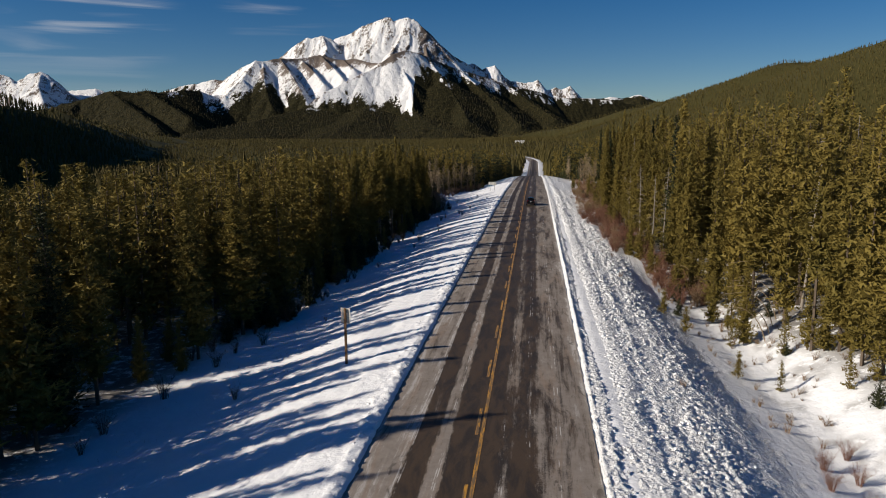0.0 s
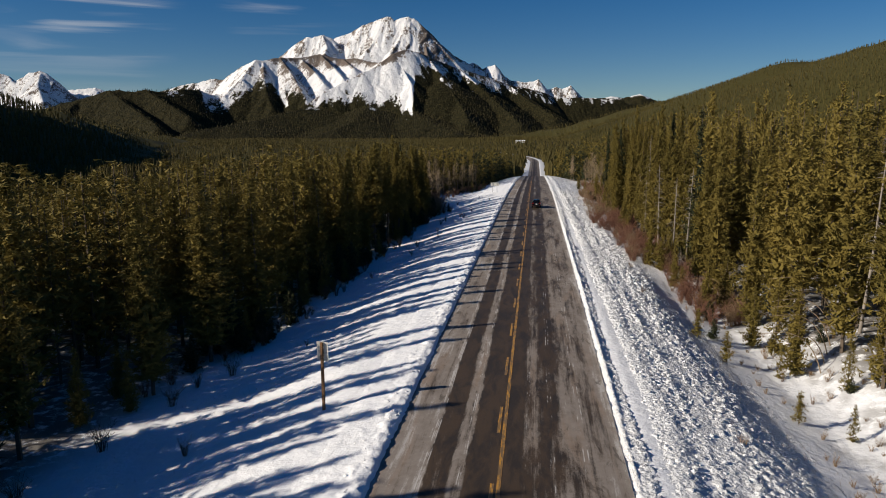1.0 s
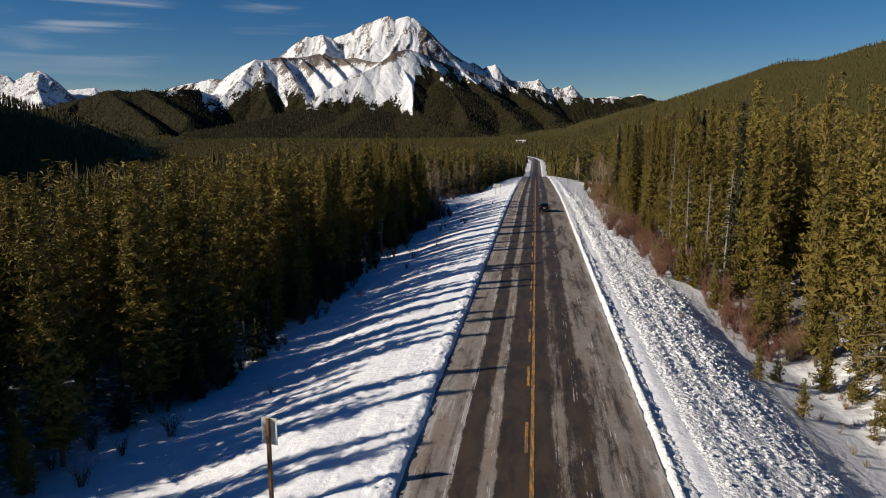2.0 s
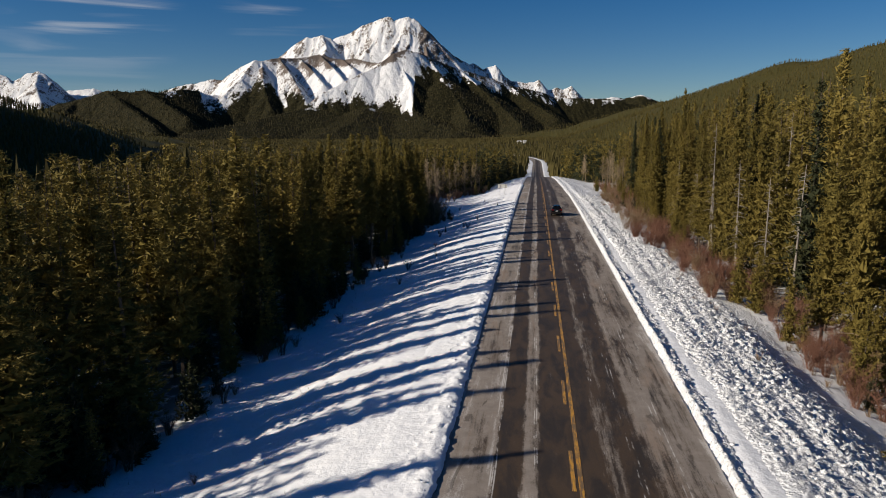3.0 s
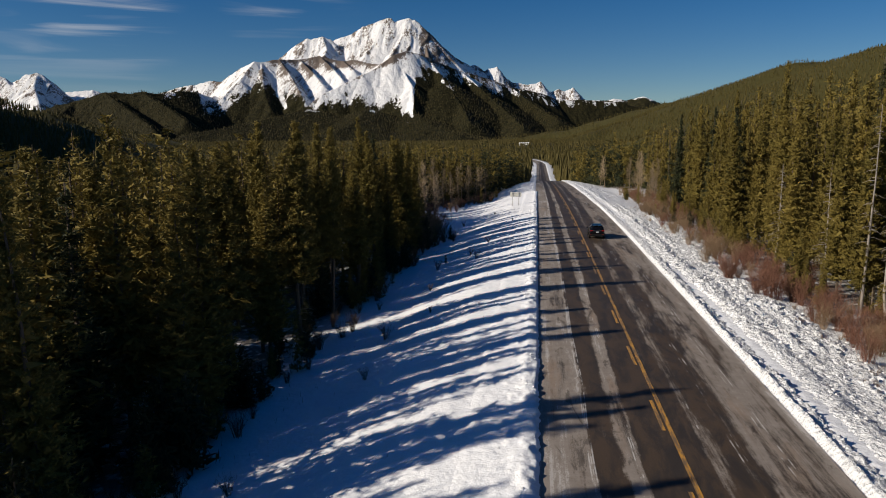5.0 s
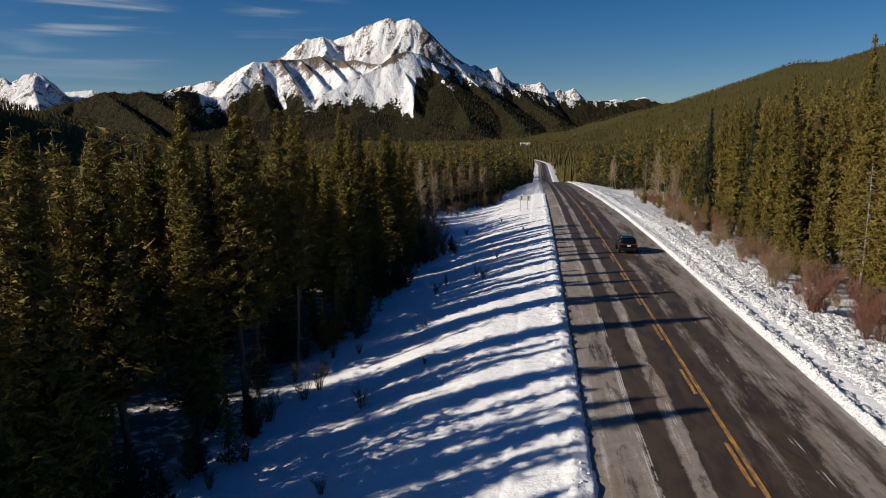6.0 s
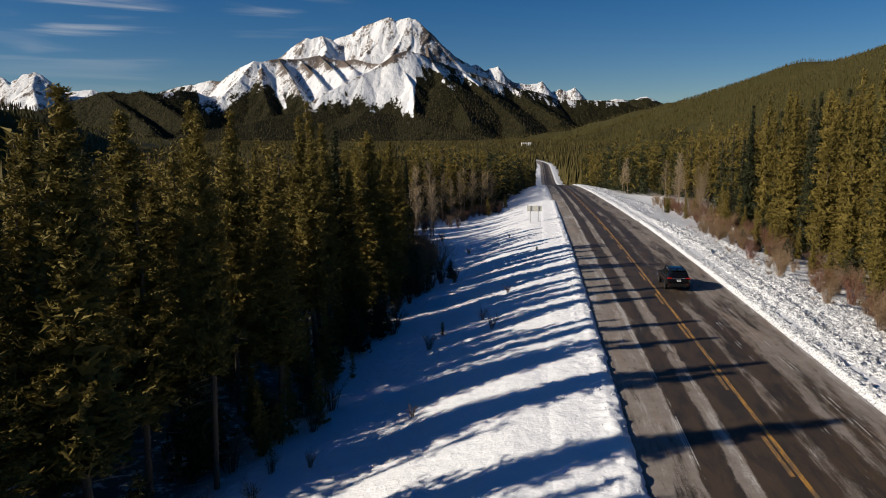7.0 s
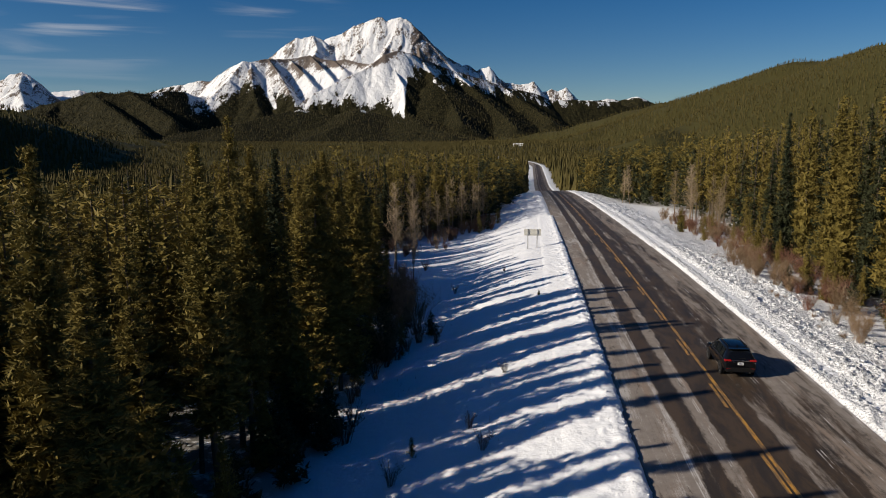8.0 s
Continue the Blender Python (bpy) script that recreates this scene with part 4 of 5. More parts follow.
def far_piece(seed):
    """A ragged small conifer for the distance."""
    g = np.random.RandomState(seed)
    vs, fs = [], []
    for z0, z1, r in ((1.5, 8.5, 2.3), (5.5, 14.5, 1.7)):
        at, n = len(vs), 4
        for k in range(n):
            a = 6.2832 * k / n + g.uniform(-0.3, 0.3)
            vs.append((math.cos(a) * r * g.uniform(0.6, 1.2), math.sin(a) * r * g.uniform(0.6, 1.2), z0 + g.uniform(-1, 1.2)))
        vs.append((g.uniform(-0.2, 0.2), g.uniform(-0.2, 0.2), z1))
        fs += [(at + k, at + (k + 1) % n, at + n) for k in range(n)]
    return np.array(vs), np.array(fs)


def far_places():
    g = np.random.RandomState(33)
    # ever wider spacing with distance, within the valley seen up the road
    xs, ys = [], []
    for y0, y1, s in ((95, 470, 4.9), (470, 800, 5.8), (800, 1400, 8.6), (1400, 2400, 10.5), (2400, 3100, 14.0)):
        x, y = np.meshgrid(np.arange(-0.86 * y1 - 30, 0.50 * y1 + 30, s), np.arange(y0, y1, s))
        x, y = (x + g.uniform(-0.5, 0.5, x.shape) * s).ravel(), (y + g.uniform(-0.5, 0.5, y.shape) * s).ravel()
        ok = (in_forest(x, y) > 0) & (x > -0.86 * y - 20) & (x < 0.50 * y + 20)
        if y1 <= 470:
            ok &= in_forest(x, y) > np.where(x < 0, 38, 78)
        clear = fractal(x / 60, y / 60, 44) > 0.27
        xs.append(x[ok & clear])
        ys.append(y[ok & clear])
    return np.concatenate(xs), np.concatenate(ys)


xs, ys = far_places()
h, w = with_size(len(xs), 35, 0.75, 1.2)
small = 1 - 0.36 * ramp(ys, 900, 1500)
h, w = h * small, w * small
plant("far_woods", [far_piece(s) for s in range(6)], xs, ys, h, w, MAT["far_wood"], 36, "distant conifer forest covering valley and hillsides", land(xs, ys) - 3 * ramp(land(xs, ys), 110, 170))


def wood_on_massif():
    """Trees on the lower slopes of the mountain, thinning out at the treeline."""
    g = np.random.RandomState(38)
    x, y = np.meshgrid(np.arange(-2700, 800, 13.0), np.arange(2720, 4300, 13.0))
    x = (x + g.uniform(-6, 6, x.shape)).ravel()
    y = (y + g.uniform(-6, 6, y.shape)).ravel()
    z = ribbed(x, y, MASSIF)[0]
    cover = tree_cover(x, y, z)
    ok = (z > land(x, y) - 3) & (x > -0.86 * y - 20) & (g.rand(len(x)) < np.clip(1.5 * cover - 0.15, 0, 0.62 + 0.5 * np.exp(-((cover - 0.6) / 0.5) ** 2)))
    x, y, z = x[ok], y[ok], z[ok]
    h, w = with_size(len(x), 39, 0.5, 0.95)
    plant("mountain_woods", [far_piece(s) for s in range(4)], x, y, h, w * 1.05, MAT["slope_wood"], 40, "conifer forest on the mountain's lower slopes", z)


wood_on_massif()

# ---- shrubs, saplings, dead and leafless trees ----
def stem_path(rng, h, spread, bend):
    a, b = rng.uniform(0, 6.28), rng.uniform(0.25, 1.0)
    d = np.array([math.cos(a), math.sin(a), 0.0])
    root = d * spread * 0.22 * rng.rand()
    pts = [root + (0, 0, -0.15), root + d * spread * b * 0.35 + (0, 0, h * 0.5), root + d * spread * b * (0.75 + bend) + (0, 0, h * (1 - 0.25 * b))]
    return np.array(pts)


def shrub_mesh(name, seed, h, spread, stems, mat, r=0.016, twigs=3):
    """Stems from one root, each with fine twigs that thin out towards the tips."""
    rng = np.random.RandomState(seed)
    out = []
    for _ in range(stems):
        s = rng.uniform(0.45, 1.0)
        p = stem_path(rng, h * s, spread * s, 0.2)
        out.append(tube(p, [r, r * 0.7, r * 0.25], 3))
        n = twigs * 4
        u = rng.uniform(0.25, 1.0, n)[:, None]
        q = np.where(u < 0.5, p[0] + (p[1] - p[0]) * u * 2, p[1] + (p[2] - p[1]) * (u * 2 - 1))
        w = rng.normal(0, 0.10, (n, 3)) * h + (0, 0, 0.14 * h)
        side = np.cross(w, rng.normal(0, 1, (n, 3)))
        side = side / (np.linalg.norm(side, axis=1, keepdims=True) + 1e-9) * r * 0.55
        out.append((np.stack([q - side, q + side, q + w], 1).reshape(-1, 3), np.arange(3 * n).reshape(-1, 3)))
    v, f = joined(out)
    return mesh_of(name, v, f, [mat])


def set_down(name, me, x, y, label, category, group="", turn=0.0, size=1.0, sink=0.05, lean=0.0):
    ob = new(name, me)
    ob.matrix_basis = pose(x, y, float(land(x, y)) - sink, lean, 0, turn) @ Matrix.Scale(size, 4)
    return tagged(ob, label, category, group)


gp = np.random.RandomState(500)
DARK_SHRUBS = [shrub_mesh("bare_shrub", 510 + k, 1.5, 0.8, 22, MAT["twig"], 0.013, 3) for k in range(3)]
RED_SHRUBS = [shrub_mesh("red_willow", 520 + k, 2.9, 1.7, 46, MAT["red_twig"], 0.014, 4) for k in range(3)]
TAN_SHRUBS = [shrub_mesh("tan_willow", 530 + k, 3.3, 1.7, 42, MAT["tan_twig"], 0.014, 4) for k in range(3)]
LOW_SHRUBS = [shrub_mesh("low_shrub", 540 + k, 0.6, 0.45, 16, MAT["tan_twig"], 0.009, 2) for k in range(2)]

# single dark shrubs on the open western slope
for x, y, s in ((-17.85, 24.3, 0.9), (-21.7, 39.4, 1.3), (-21.6, 84.2, 0.8), (-21.9, 64.5, 1.5), (-21.0, 66.2, 1.3), (-18.8, 74.8, 0.8), (-16.8, 125.9, 1.0),
                (-20.8, 116, 1.5), (-21.6, 117.5, 1.3), (-16.9, 98.2, 1.1), (-17.9, 150.3, 1.5), (-19.4, 151.5, 1.8), (-14.2, 103, 0.5), (-22.6, 52, 1.2), (-22.9, 46, 1.1),
                (-12.6, 128, 0.9), (-13.5, 131, 0.8), (-11.9, 139, 0.7), (-16.0, 88, 0.7), (-23.1, 92, 1.2), (-22.7, 104, 1.2), (-19.8, 109, 0.7), (-15.7, 113, 0.6),
                (-22.5, 130, 1.3), (-21.7, 138, 1.3), (-21.2, 58, 0.8), (-17.5, 45, 0.5), (-23.4, 74, 1.4), (-23.3, 33, 1.3), (-24.0, 26, 1.5), (-20.6, 160, 1.2), (-18.3, 170, 0.9), (-13.2, 176, 0.6)):
    set_down("bare_shrub", DARK_SHRUBS[gp.randint(3)], x, y, "small bare dark brown shrub standing in snow", "shrub", "shrubs on the snowy slope", gp.uniform(0, 360), s)

# dark brush and shoots under the western forest edge
for k in range(70):
    y = gp.uniform(16, 178)
    set_down("bare_shrub", DARK_SHRUBS[gp.randint(3)], float(left_edge(y)) + gp.uniform(-1.5, 2.6), y, "small bare dark brown shrub standing in snow", "shrub", "shrubs on the snowy slope", gp.uniform(0, 360), gp.uniform(0.7, 1.7))

# willows that fringe the eastern forest
for k in range(275):
    y = 58 + 192 * gp.rand() ** 1.3
    edge = float(right_edge(y))
    x = gp.uniform(17.0, 23) if y < 80 else edge - 0.2 - (5.0 + 1.8 * float(ramp(y, 95, 115))) * gp.rand() ** 1.1 if y < 185 else gp.uniform(16.5, 24)
    red = gp.rand() < (0.75 if y < 125 else 0.35)
    me = (RED_SHRUBS if red else TAN_SHRUBS)[gp.randint(3)]
    if red:
        set_down("red_willow", me, x, y, "bare reddish-brown willow shrub at the forest edge", "shrub", "willows along the road", gp.uniform(0, 360), gp.uniform(0.6, 1.2))
    else:
        set_down("tan_willow", me, x, y, "bare tan willow shrub at the forest edge", "shrub", "willows along the road", gp.uniform(0, 360), gp.uniform(0.5, 1.0))
for x, y in ((18.2, 16.5), (19.6, 15.2), (20.4, 18.4), (21.6, 16.2), (19.0, 19.6), (21.0, 21.5)):
    set_down("red_willow", RED_SHRUBS[gp.randint(3)], x, y, "bare reddish-brown willow shrub at the forest edge", "shrub", "willows along the road", gp.uniform(0, 360), gp.uniform(0.4, 0.6))
# willows in the western clearing
for k in range(85):
    y = gp.uniform(166, 262)
    x = gp.uniform(-40, -24) if y < 232 else gp.uniform(-24, -17.5)
    red = gp.rand() < 0.5
    set_down("red_willow" if red else "tan_willow", (RED_SHRUBS if red else TAN_SHRUBS)[gp.randint(3)], x, y,
             "bare reddish-brown willow shrub at the forest edge" if red else "bare tan willow shrub at the forest edge", "shrub", "willows in the clearing", gp.uniform(0, 360), gp.uniform(0.6, 1.1))
# tall bare shrubs where the western forest opens
for k in range(22):
    y = gp.uniform(140, 205)
    set_down("tan_willow", TAN_SHRUBS[gp.randint(3)], float(left_edge(y)) + gp.uniform(-1.0, 3.2), y, "bare tan willow shrub at the forest edge", "shrub", "willows in the clearing", gp.uniform(0, 360), gp.uniform(0.9, 1.6))
# knee-high brush on the eastern bank
for k in range(210):
    y = gp.uniform(22, 62) if k < 100 else gp.uniform(50, 190)
    x = gp.uniform(17.5, 27) if y < 62 else gp.uniform(11.5, 18.0)
    set_down("low_shrub", LOW_SHRUBS[gp.randint(2)], x, y, "knee-high tan brush poking through snow", "shrub", "brush on the bank", gp.uniform(0, 360), gp.uniform(0.6, 1.5))
set_down("low_shrub", LOW_SHRUBS[0], 12.5, 25.7, "knee-high tan brush poking through snow", "shrub", "brush on the bank", 20, 1.5)


def make_sapling(seed, h, kind="pine"):
    g = np.random.RandomState(seed)
    t = thing("pine_sapling", "young pine sapling growing out of snow", "sapling", "saplings along the forest edge")
    v, f = crown_of(g, h, 0.15, 0.55, 0.9, 60, 3, 4, 0.22, 0.05, 0.15, 40)
    link_part("crown", mesh_of("crown", v, f, [MAT[kind]]), t)
    v, f = tube([(0, 0, -0.2), (0, 0, h)], [0.04, 0.008], 5)
    link_part("trunk", mesh_of("trunk", v, f, [MAT["bark"]]), t)
    return t


SAPLINGS = [make_sapling(560, 2.6), make_sapling(561, 3.6), make_sapling(562, 2.0, "spruce")]
spots = [(18.3, 34.4, 0.9), (20.9, 32.8, 0.7), (23.4, 39.4, 0.6), (16.5, 45.0, 1.0), (20.3, 44.2, 0.8), (17.2, 52, 0.9), (15.4, 50.2, 1.0), (24.5, 30.1, 1.0), (18.6, 60, 1.0), (21.5, 50, 0.8),
         (26.2, 30, 1.2), (24.8, 26.5, 0.9), (-22.2, 69, 0.6), (-20.2, 148, 0.7), (-18.6, 153, 1.1), (-16.2, 128.5, 0.45), (-21.2, 122, 0.5), (-9.5, 160, 0.3), (-22.4, 112, 0.9), (-23.2, 119, 0.9), (-18.6, 238, 1.5), (-17, 246, 1.3), (-20, 232, 1.2)]
for k in range(40):
    y = gp.uniform(64, 225)
    spots.append((gp.uniform(14.5, 22.5), y, gp.uniform(0.6, 1.7)))
for k in range(46):
    y = gp.uniform(34, 215)
    spots.append((float(right_edge(y)) + gp.uniform(-1.5, 3.5), y, gp.uniform(0.8, 2.0)))
for k in range(26):
    y = gp.uniform(30, 165)
    spots.append((float(left_edge(y)) + gp.uniform(-0.5, 2.4), y, gp.uniform(0.5, 1.3)))
for k in range(60):
    y = gp.uniform(40, 178)
    spots.append((float(left_edge(y)) + gp.uniform(-2.5, 1.6), y, gp.uniform(0.9, 2.6)))
for k, (x, y, s) in enumerate(spots):
    m = pose(x, y, float(land(x, y)) - 0.05, 0, 0, gp.uniform(0, 360)) @ Matrix.Scale(s * gp.uniform(0.9, 1.1), 4)
    if k < 3:
        SAPLINGS[k].matrix_basis = m
    else:
        copy_thing(SAPLINGS[2 if k >= len(spots) - 60 else k % 3], pose(0, 0, 0)).matrix_basis = m


# half-grown pines that stand before the eastern forest
YOUNG = thing("young_pine", "half-grown pine with boughs down to the snow", "tree", "young pines before the forest")
v, f = crown_of(np.random.RandomState(570), 7.0, 0.35, 1.15, 0.8, 130, 4, 5, 0.30, 0.12, 0.2, 300)
link_part("crown", mesh_of("crown", v, f, [MAT["pine"]]), YOUNG)
v, f = trunk_of(np.random.RandomState(571), 7.0, 0.075)
link_part("trunk", mesh_of("trunk", v, f, [MAT["bark"]], True), YOUNG)
young_spots = [(21.6, 44.9, 0.97), (25.6, 37.5, 0.86), (27.0, 36.2, 1.25), (20.6, 52.5, 0.8), (18.9, 62.5, 0.9), (17.4, 71, 0.75)]
for k in range(22):
    y = gp.uniform(76, 200)
    young_spots.append((float(right_edge(y)) + gp.uniform(-3.4, 0.6), y, gp.uniform(0.5, 0.95)))
for k in range(14):
    y = gp.uniform(20, 170)
    young_spots.append((float(left_edge(y)) + gp.uniform(-2.5, 0.5), y, gp.uniform(0.5, 0.9)))
for k, (x, y, s) in enumerate(young_spots):
    m = pose(x, y, float(land(x, y)) - 0.08, gp.normal(0, 1.5), gp.normal(0, 1.5), gp.uniform(0, 360)) @ Matrix.Scale(s, 4)
    (YOUNG if k == 0 else copy_thing(YOUNG, pose(0, 0, 0))).matrix_basis = m


def make_bare_tree(name, label, seed, h, r, mat, boughs, reach, upright, group):
    g = np.random.RandomState(seed)
    t = thing(name, label, "tree", group)
    v, f = trunk_of(g, h, r, 6, 0.18)
    link_part("trunk", mesh_of("trunk", v, f, [mat], True), t)
    out = []
    for k in range(boughs):
        z, a = h * g.uniform(0.28, 0.97), g.uniform(0, 6.28)
        s = reach * (1.15 - z / h) * g.uniform(0.4, 1.0) + 0.2
        d = np.array([math.cos(a), math.sin(a), upright])
        p0 = np.array([0, 0, z])
        p1, p2 = p0 + d * s * 0.5, p0 + d * s + (0, 0, (0.35 if upright > 0.3 else -0.2) * s)
        out.append(tube([p0, p1, p2], [r * 0.22, r * 0.15, 0.006], 3))
        for _ in range(6 if upright > 0.3 else 1):
            q = p1 + (p2 - p1) * g.rand()
            out.append(tube([q, q + g.normal(0, 0.25, 3) * s + (0, 0, 0.3 * s * upright)], [0.014, 0.004], 3))
    v, f = joined(out)
    tagged(link_part("branchwork", mesh_of("branchwork", v, f, [mat]), t), kind="stuff")
    return t


SNAGS = [make_bare_tree("dead_pine", "grey dead pine with bare broken boughs", 600 + k, (18.0, 13.0)[k], 0.15, MAT["grey_bark"], 60, 1.5, -0.1, "dead pines") for k in range(2)]
snag_spots = [(27.75, 48.7, 1.0, 0), (28.4, 107.8, 0.95, 0), (27.4, 109.5, 0.9, 1), (29.2, 112, 1.0, 1), (24, 96.5, 0.85, 1), (24.6, 93, 0.8, 1), (31, 60, 0.9, 1), (33, 52, 1.0, 0), (21.4, 118, 0.75, 1), (21.8, 131, 0.8, 1),
              (20.9, 146, 0.8, 1), (21.2, 158, 0.8, 1), (19.6, 86, 0.85, 1), (18.4, 99, 0.8, 1), (18.9, 91.5, 0.95, 1), (19.2, 105, 0.9, 0), (18.8, 112, 0.8, 1), (20.2, 79, 1.0, 1), (18.7, 124, 0.85, 1)]
for k, (x, y, s, w) in enumerate(snag_spots):
    m = pose(x, y, float(land(x, y)) - 0.1, gp.normal(0, 1.5), gp.normal(0, 1.5), gp.uniform(0, 360)) @ Matrix.Scale(s, 4)
    if k < 2 and w == k:
        SNAGS[w].matrix_basis = m
    elif k == 2:
        SNAGS[1].matrix_basis = m
    else:
        copy_thing(SNAGS[w], pose(0, 0, 0)).matrix_basis = m

ASPENS = [make_bare_tree("aspen_tree", "pale leafless aspen with fine upright twigs", 620 + k, 10.5 + k, 0.10, MAT["aspen"], 95, 2.1, 0.8, "leafless aspens") for k in range(2)]
aspen_spots = [(-27, 226), (-25.5, 231), (-24, 236), (-22.5, 242), (-21.5, 247), (-28.5, 221), (-26, 239), (-24.2, 247), (-20.4, 254), (-29.5, 214), (-27.8, 186), (-28.9, 191), (-27.2, 196), (-24.5, 180),
               (20, 214), (21.5, 221), (19.2, 228), (20.4, 236), (21.8, 243), (19, 244), (23, 230), (17.8, 300), (16.8, 308), (18.5, 315)]
for k, (x, y) in enumerate(aspen_spots):
    m = pose(x, y, float(land(x, y)) - 0.1, gp.normal(0, 2), gp.normal(0, 2), gp.uniform(0, 360)) @ Matrix.Scale(gp.uniform(0.75, 1.1), 4)
    if k < 2:
        ASPENS[k].matrix_basis = m
    else:
        copy_thing(ASPENS[k % 2], pose(0, 0, 0)).matrix_basis = m

# slender trunks bowed over by old snow
for k in range(11):
    g = np.random.RandomState(640 + k)
    x, y = (23.2 + 1.0 * k * 0.7, 44.0 + 1.3 * k) if k < 7 else (19.5 + 0.4 * k, 66 + 5 * (k - 7))
    s, a = g.uniform(2.6, 5.2), math.radians(g.uniform(150, 215))
    d = np.array([math.cos(a), math.sin(a), 0])
    pts = [d * s * u * (0.35 + 0.75 * u) + (0, 0, s * 0.78 * math.sin(min(1.0, u * 1.05) * 2.0)) for u in np.linspace(0, 1, 8)]
    v, f = tube(pts, np.linspace(0.055, 0.014, 8), 5)
    set_down("bowed_birch", mesh_of("bowed_birch", v, f, [MAT["aspen"]], True), x, y, "slender pale trunk bowed over by snow", "dead tree", "bowed trunks", 0, 1.0, 0.1)


def scatter_grass():
    """Dry stalks that show through the snow."""
    g = np.random.RandomState(700)
    n = 2600
    east = g.rand(n) < 0.55
    y = 15 + 185 * g.rand(n)
    x = np.where(east, g.uniform(12.2, 19, n), -8 - 15 * g.rand(n) ** 0.6)
    keep = fractal(x / 4, y / 7, 701) > 0.52
    x, y = x[keep], y[keep]
    z = land(x, y)
    h, a = g.uniform(0.12, 0.4, len(x)), g.uniform(0, 6.28, len(x))
    dx, dy = np.cos(a), np.sin(a)
    p = np.stack([x, y, z - 0.03], -1)
    side = np.stack([-dy, dx, 0 * dx], -1) * 0.012
    tip = p + np.stack([dx * h * 0.4, dy * h * 0.4, h], -1)
    v = np.stack([p - side, p + side, tip], 1).reshape(-1, 3)
    me = mesh_of("dry_grass", v, np.arange(len(v)).reshape(-1, 3), [MAT["tan_twig"]])
    tagged(new("dry_grass", me), "dry grass stalks poking through snow", "grass", kind="stuff")


scatter_grass()

# ---- road signs, car, far buildings ----
MAT.update({
    "post": bark_material("brown_timber_post", (0.10, 0.055, 0.03), (0.24, 0.14, 0.075)),
    "sign_back": plain("bare_sign_aluminium", (0.50, 0.49, 0.44), 0.6, 0.0, 0.08, 3.0),
    "steel": plain("galvanised_steel", (0.42, 0.42, 0.41), 0.5, 0.4, 0.1, 6.0),
    "car_paint": plain("black_car_paint", (0.004, 0.0045, 0.006), 0.12, 0.0, 0.1, 3.0, 0.3),
    "trim": plain("black_plastic_trim", (0.007, 0.007, 0.007), 0.55, 0.0, 0.2, 20.0),
    "tyre": plain("tyre_rubber", (0.018, 0.018, 0.018), 0.8, 0.0, 0.25, 12.0),
    "rim": plain("alloy_rim", (0.30, 0.30, 0.31), 0.3, 0.9, 0.08, 5.0),
    "tail": plain("red_lamp_lens", (0.35, 0.012, 0.012), 0.2, 0.0, 0.1, 5.0, 0.6),
    "plate": plain("white_plate", (0.75, 0.75, 0.74), 0.5, 0.0, 0.04, 9.0),
    "plate_bar": plain("dark_plate_bar", (0.05, 0.06, 0.12), 0.5),
    "chrome": plain("bright_trim", (0.6, 0.6, 0.6), 0.2, 1.0, 0.05, 5.0),
    "lamp": plain("clear_lamp_lens", (0.55, 0.57, 0.6), 0.15, 0.0, 0.05, 5.0, 0.6),
    "siding": plain("pale_siding", (0.62, 0.60, 0.55), 0.7),
    "roofing": plain("snowy_roof", (0.75, 0.76, 0.78), 0.7),
    "dark_pane": plain("dark_pane", (0.03, 0.035, 0.04), 0.2),
})


def glass_material():
    n = Nodes("dark_car_glass", 0.06, spec=0.8)
    n.colour((0.008, 0.010, 0.012))
    return n.m


MAT["glass"] = glass_material()


def box(bm, x0, x1, y0, y1, z0, z1, bevel=0.0):
    r = bmesh.ops.create_cube(bm, size=1)
    for v in r["verts"]:
        v.co = Vector(((x0 + x1) / 2 + v.co.x * (x1 - x0), (y0 + y1) / 2 + v.co.y * (y1 - y0), (z0 + z1) / 2 + v.co.z * (z1 - z0)))
    if bevel:
        es = list({e for v in r["verts"] for e in v.link_edges})
        bmesh.ops.bevel(bm, geom=es, offset=bevel, segments=2, affect="EDGES")
    return bm


def single_sign():
    t = thing("road_sign", "pale sign board seen from behind on a brown wooden post", "road sign", "", pose(-10.64, 27.36, -0.53, 0, 0, -12))
    part("post", box(bmesh.new(), -0.075, 0.075, -0.075, 0.075, -0.6, 3.96, 0.012), MAT["post"], t, "weathered brown timber post")
    board = part("board", box(bmesh.new(), -0.37, 0.37, 0.08, 0.092, 2.83, 3.98, 0.004), MAT["sign_back"], t, "unpainted pale sign back")
    for z in (3.1, 3.7):
        bm = bmesh.new()
        bmesh.ops.create_cone(bm, cap_ends=True, segments=8, radius1=0.014, radius2=0.014, depth=0.03, matrix=pose(0, -0.085, z, 90))
        part("bolt", bm, MAT["steel"], t)
    return t


def wide_sign():
    t = thing("road_sign", "wide pale sign board seen from behind on two posts", "road sign", "", pose(-9.95, 191.0, -1.35, 0, 0, -4))
    for x in (-0.62, 0.62):
        part("post", box(bmesh.new(), x - 0.06, x + 0.06, -0.06, 0.06, -0.5, 2.95, 0.01), MAT["steel"], t, "grey steel post")
    board = part("board", box(bmesh.new(), -1.15, 1.15, 0.065, 0.08, 2.05, 2.95, 0.004), MAT["sign_back"], t, "unpainted pale sign back")
    for z in (2.25, 2.75):
        part("stiffener", box(bmesh.new(), -1.05, 1.05, 0.035, 0.063, z - 0.03, z + 0.03), MAT["sign_back"], board)
    return t


single_sign()
wide_sign()


